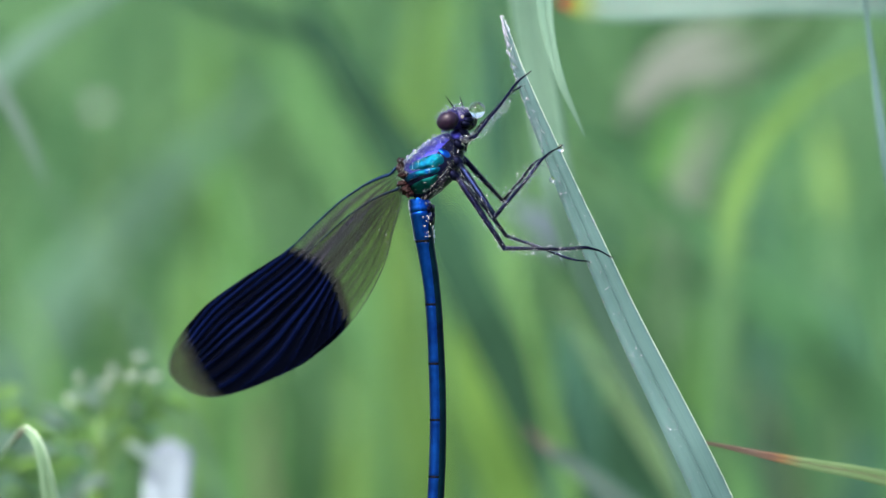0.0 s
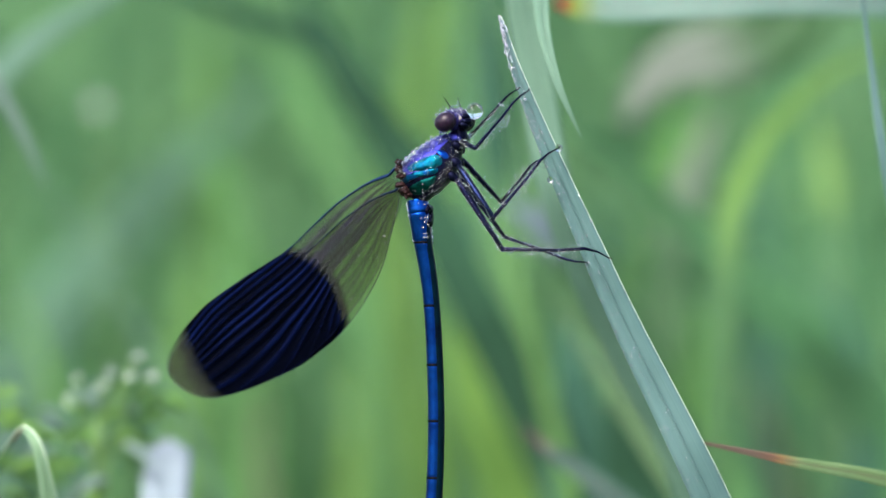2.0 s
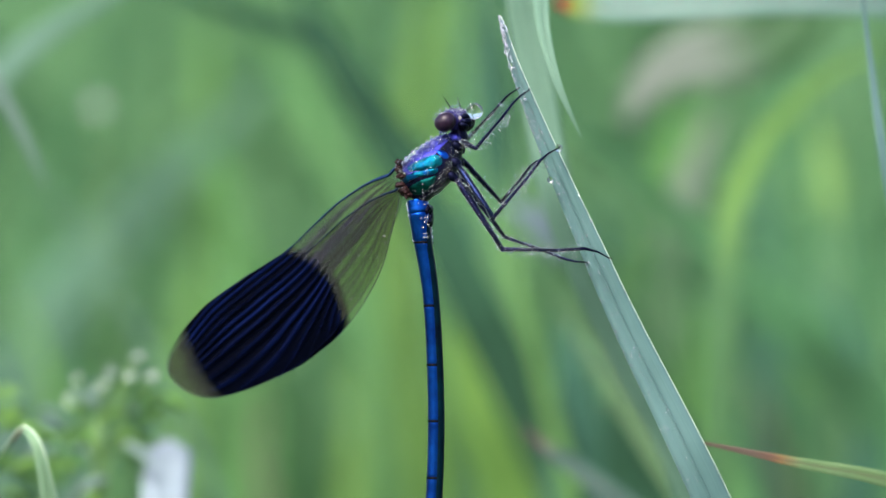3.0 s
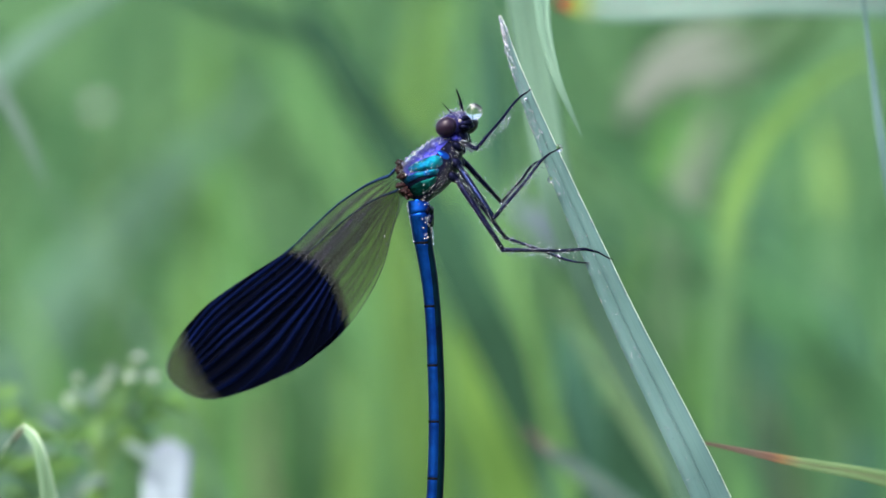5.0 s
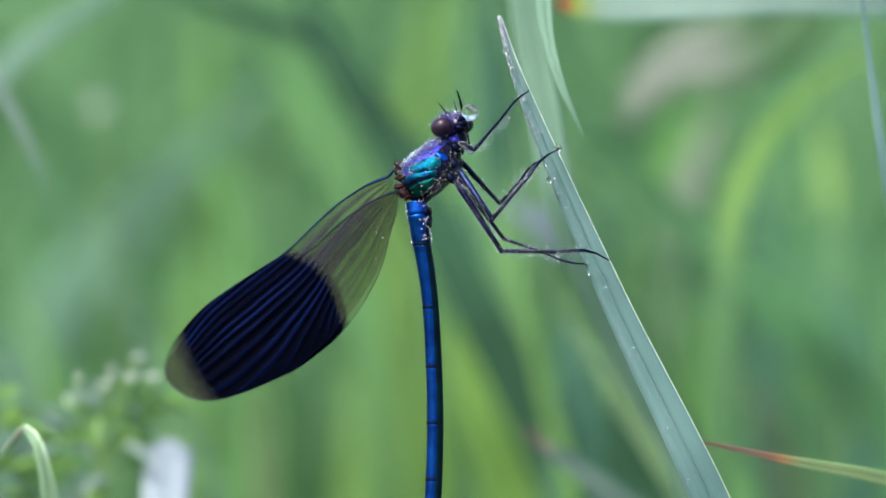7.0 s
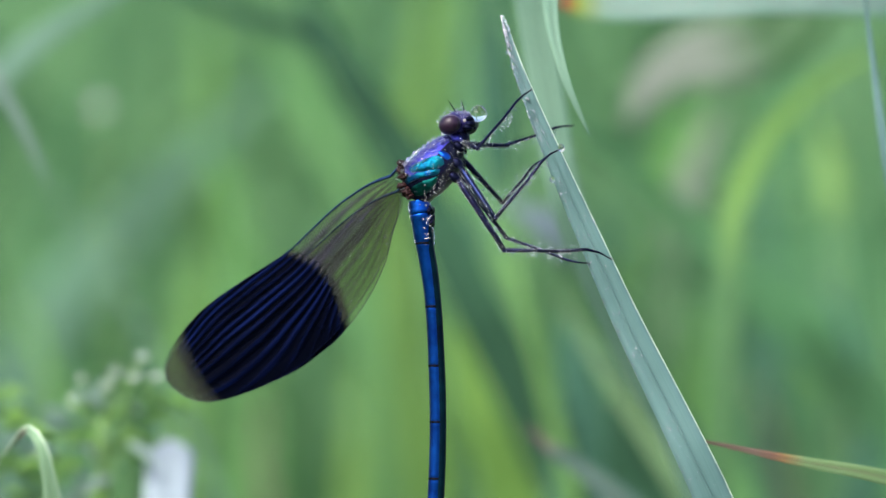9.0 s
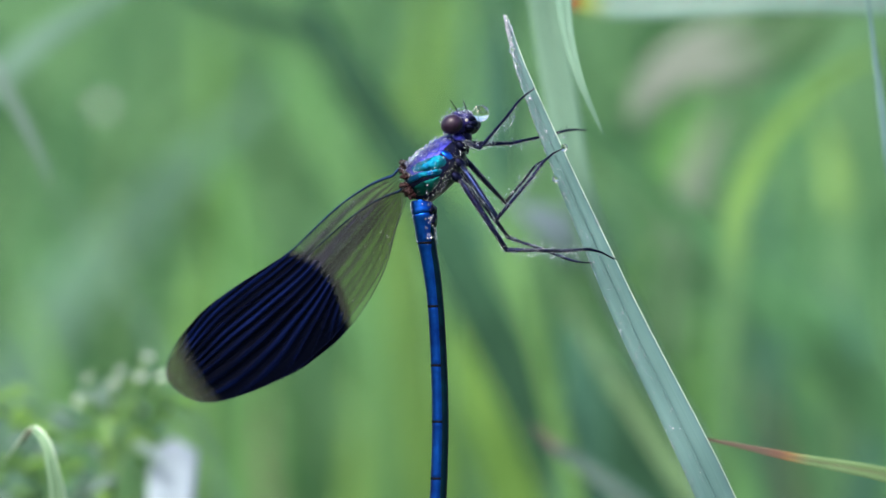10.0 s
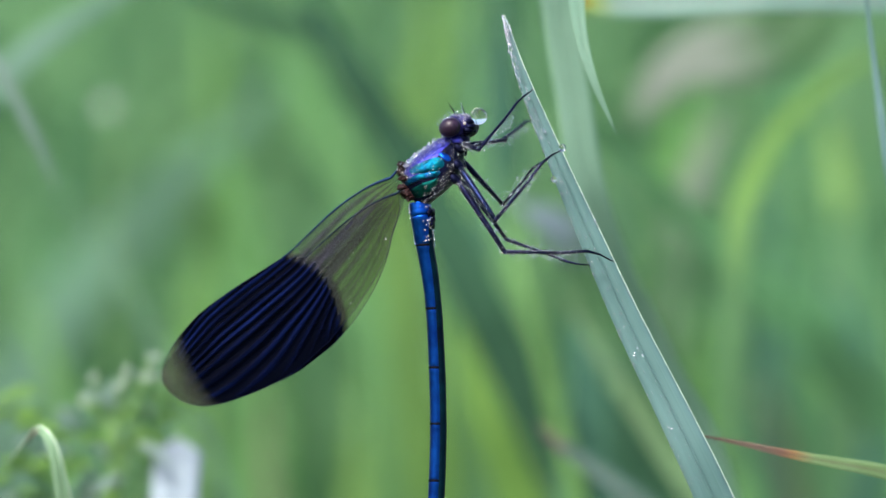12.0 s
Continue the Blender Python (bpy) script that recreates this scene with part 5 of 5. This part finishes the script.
WING_ROWS = [(0, 18.6), (1, 19.5), (2, 19), (3, 19), (5, 18.2), (6, 18), (6.5, 17.2), (7, 17.7), (8, 17), (9, 16), (9.5, 16.1), (10, 15.1), (10.5, 14), (11, 13.7), (11.5, 14.3), (12, 13)]
HEAD_ROWS = [
    (0, -37, 22, 0, (2.56, 4.78)), (3.2, -37, 22, 0, (2.50, 4.78)), (4, -39, 24, 2, (2.56, 4.67)), (4.8, -43, 26, 5, (2.67, 4.50)), (5.2, -49, 28, 7, (2.61, 4.56)),
    (5.6, -40, 26, 6, (2.78, 4.44)), (6, -45, 26, 5, (2.56, 4.56)), (6.2, -52, 30, 8, (2.33, 4.61)), (6.4, -62, 22, 2, (2.22, 4.78)), (6.6, -52, 24, 2, (2.33, 4.61)),
    (6.8, -45, 24, 4, (2.44, 4.50)), (7, -45, 26, 5, (2.33, 4.61)), (7.2, -52, 48, 18, (2.11, 4.56)), (8, -43, 28, 6, (2.39, 4.61)), (8.8, -35, 22, 0, (2.72, 4.61)),
    (9.5, -35, 22, 0, (2.72, 4.61)), (12, -35, 22, 0, (2.72, 4.50))]
NEAR_ROWS = [
    (0, (4.22, 3.00), (9.61, 9.39)), (0.2, (4.33, 3.00), (9.89, 9.33)), (0.4, (4.67, 3.17), (10.28, 9.22)), (0.6, (5.17, 3.33), (10.83, 9.17)), (0.8, (5.56, 3.50), (11.56, 9.17)),
    (1, (5.00, 3.33), (11.61, 8.50)), (1.2, (4.50, 2.44), (10.28, 8.06)), (1.4, (4.39, 2.06), (9.67, 7.78)), (2.5, (4.50, 2.00), (9.72, 7.78)), (9, (4.50, 2.06), (9.78, 7.89)), (12, (4.61, 2.11), (9.83, 8.00))]
FAR_ROWS = [
    (0, (4.06, 3.56), (8.72, 8.00), -1), (3.2, (4.11, 3.56), (8.67, 7.94), -1), (4, (4.33, 2.67), (6.67, 7.50), -1), (4.8, (4.44, 2.11), (5.28, 7.89), -1), (5, (4.11, 2.11), (2.61, 7.78), -1),
    (5.2, (4.22, 2.11), (3.83, 7.89), -1), (5.4, (4.33, 2.11), (4.44, 7.72), -1), (5.6, (4.72, 3.33), (6.72, 2.78), -1), (5.8, (4.44, 2.11), (5.11, 7.33), -1), (6, (4.11, 2.11), (2.89, 7.89), -1),
    (6.2, (4.00, 2.11), (1.94, 7.78), -1), (6.4, (4.33, 2.11), (4.39, 7.22), -1), (6.6, (4.56, 2.33), (5.44, 6.67), -1), (6.8, (4.78, 2.78), (6.33, 8.50), -1), (7, (4.11, 2.11), (2.83, 7.78), -1),
    (7.2, (4.33, 2.11), (4.11, 7.39), -1), (7.6, (4.33, 2.11), (3.06, 7.67), -1), (8, (5.00, 2.33), (6.11, 7.22), -1), (8.4, (6.39, 2.50), (9.72, 6.11), -0.2), (8.8, (7.11, 2.44), (12.11, 5.22), 0.5), (9, (7.22, 2.50), (13.33, 4.33), 0.7),
    (9.2, (7.39, 2.61), (14.22, 4.11), 1), (9.5, (7.50, 2.67), (14.78, 4.28), 1), (10, (7.56, 2.67), (15.00, 4.06), 1), (10.5, (7.39, 2.72), (13.78, 4.00), 1), (10.6, (7.22, 2.78), (13.22, 4.06), 1),
    (10.8, (7.00, 2.94), (11.67, 4.22), 0.9), (11, (6.78, 3.17), (9.89, 4.94), 0.9), (11.3, (6.78, 3.17), (9.72, 5.00), 0.9), (12, (6.83, 3.17), (9.83, 5.11), 0.9)]


def motions():
    sway(main_blade, EYE_HEIGHT, BREEZE)
    sway(bent_blade, EYE_HEIGHT, shifted(GUST, 0.055))
    sway(edge_blade, EYE_HEIGHT, shifted(BREEZE, 1.0))
    sway(brown_blade, EYE_HEIGHT, shifted(GUST, 0.022))
    sway(mid_blade, EYE_HEIGHT, shifted(GUST, 0.029))
    sway(curl_blade, EYE_HEIGHT, shifted(GUST, 0.026))
    sway(white_leaf, EYE_HEIGHT, shifted(GUST, 0.018))
    sway(top_leaf, EYE_HEIGHT, shifted(GUST, 0.025))
    sway(herb_thing, EYE_HEIGHT, shifted(GUST, 0.03))
    sway(glint_thing, EYE_HEIGHT, shifted(GUST, 0.02))
    for i, ob in enumerate(swaying):
        sway(ob, EYE_HEIGHT, shifted(GUST, 0.012 + 0.006 * (i % 3)))
    walk(damselfly, [(t, Matrix.Translation(BODY + Vector((x * 0.0556, 0, -z * 0.0556)) * MM)) for t, x, z in BODY_ROWS])
    for ob in wings:
        walk(ob, [(t, wing_pose(a)) for t, a in WING_ROWS])
    walk(head_part, [(t, head_pose(a, b, c, *q)) for t, a, b, c, q in HEAD_ROWS])
    near = [(t, reach_leg(NEAR_HIP, 4.2, 9.4, k, q, -1, 1)) for t, k, q in NEAR_ROWS]
    far = [(t, reach_leg(FAR_HIP, 4.8, 8.2, k, q, 1 if b < 0 else 0.6, b)) for t, k, q, b in FAR_ROWS]
    for ob, rows, n in ((near_thigh, near, 0), (near_shank, near, 1), (far_thigh, far, 0), (far_shank, far, 1)):
        walk(ob, [(t, pair[n]) for t, pair in rows])


motions()
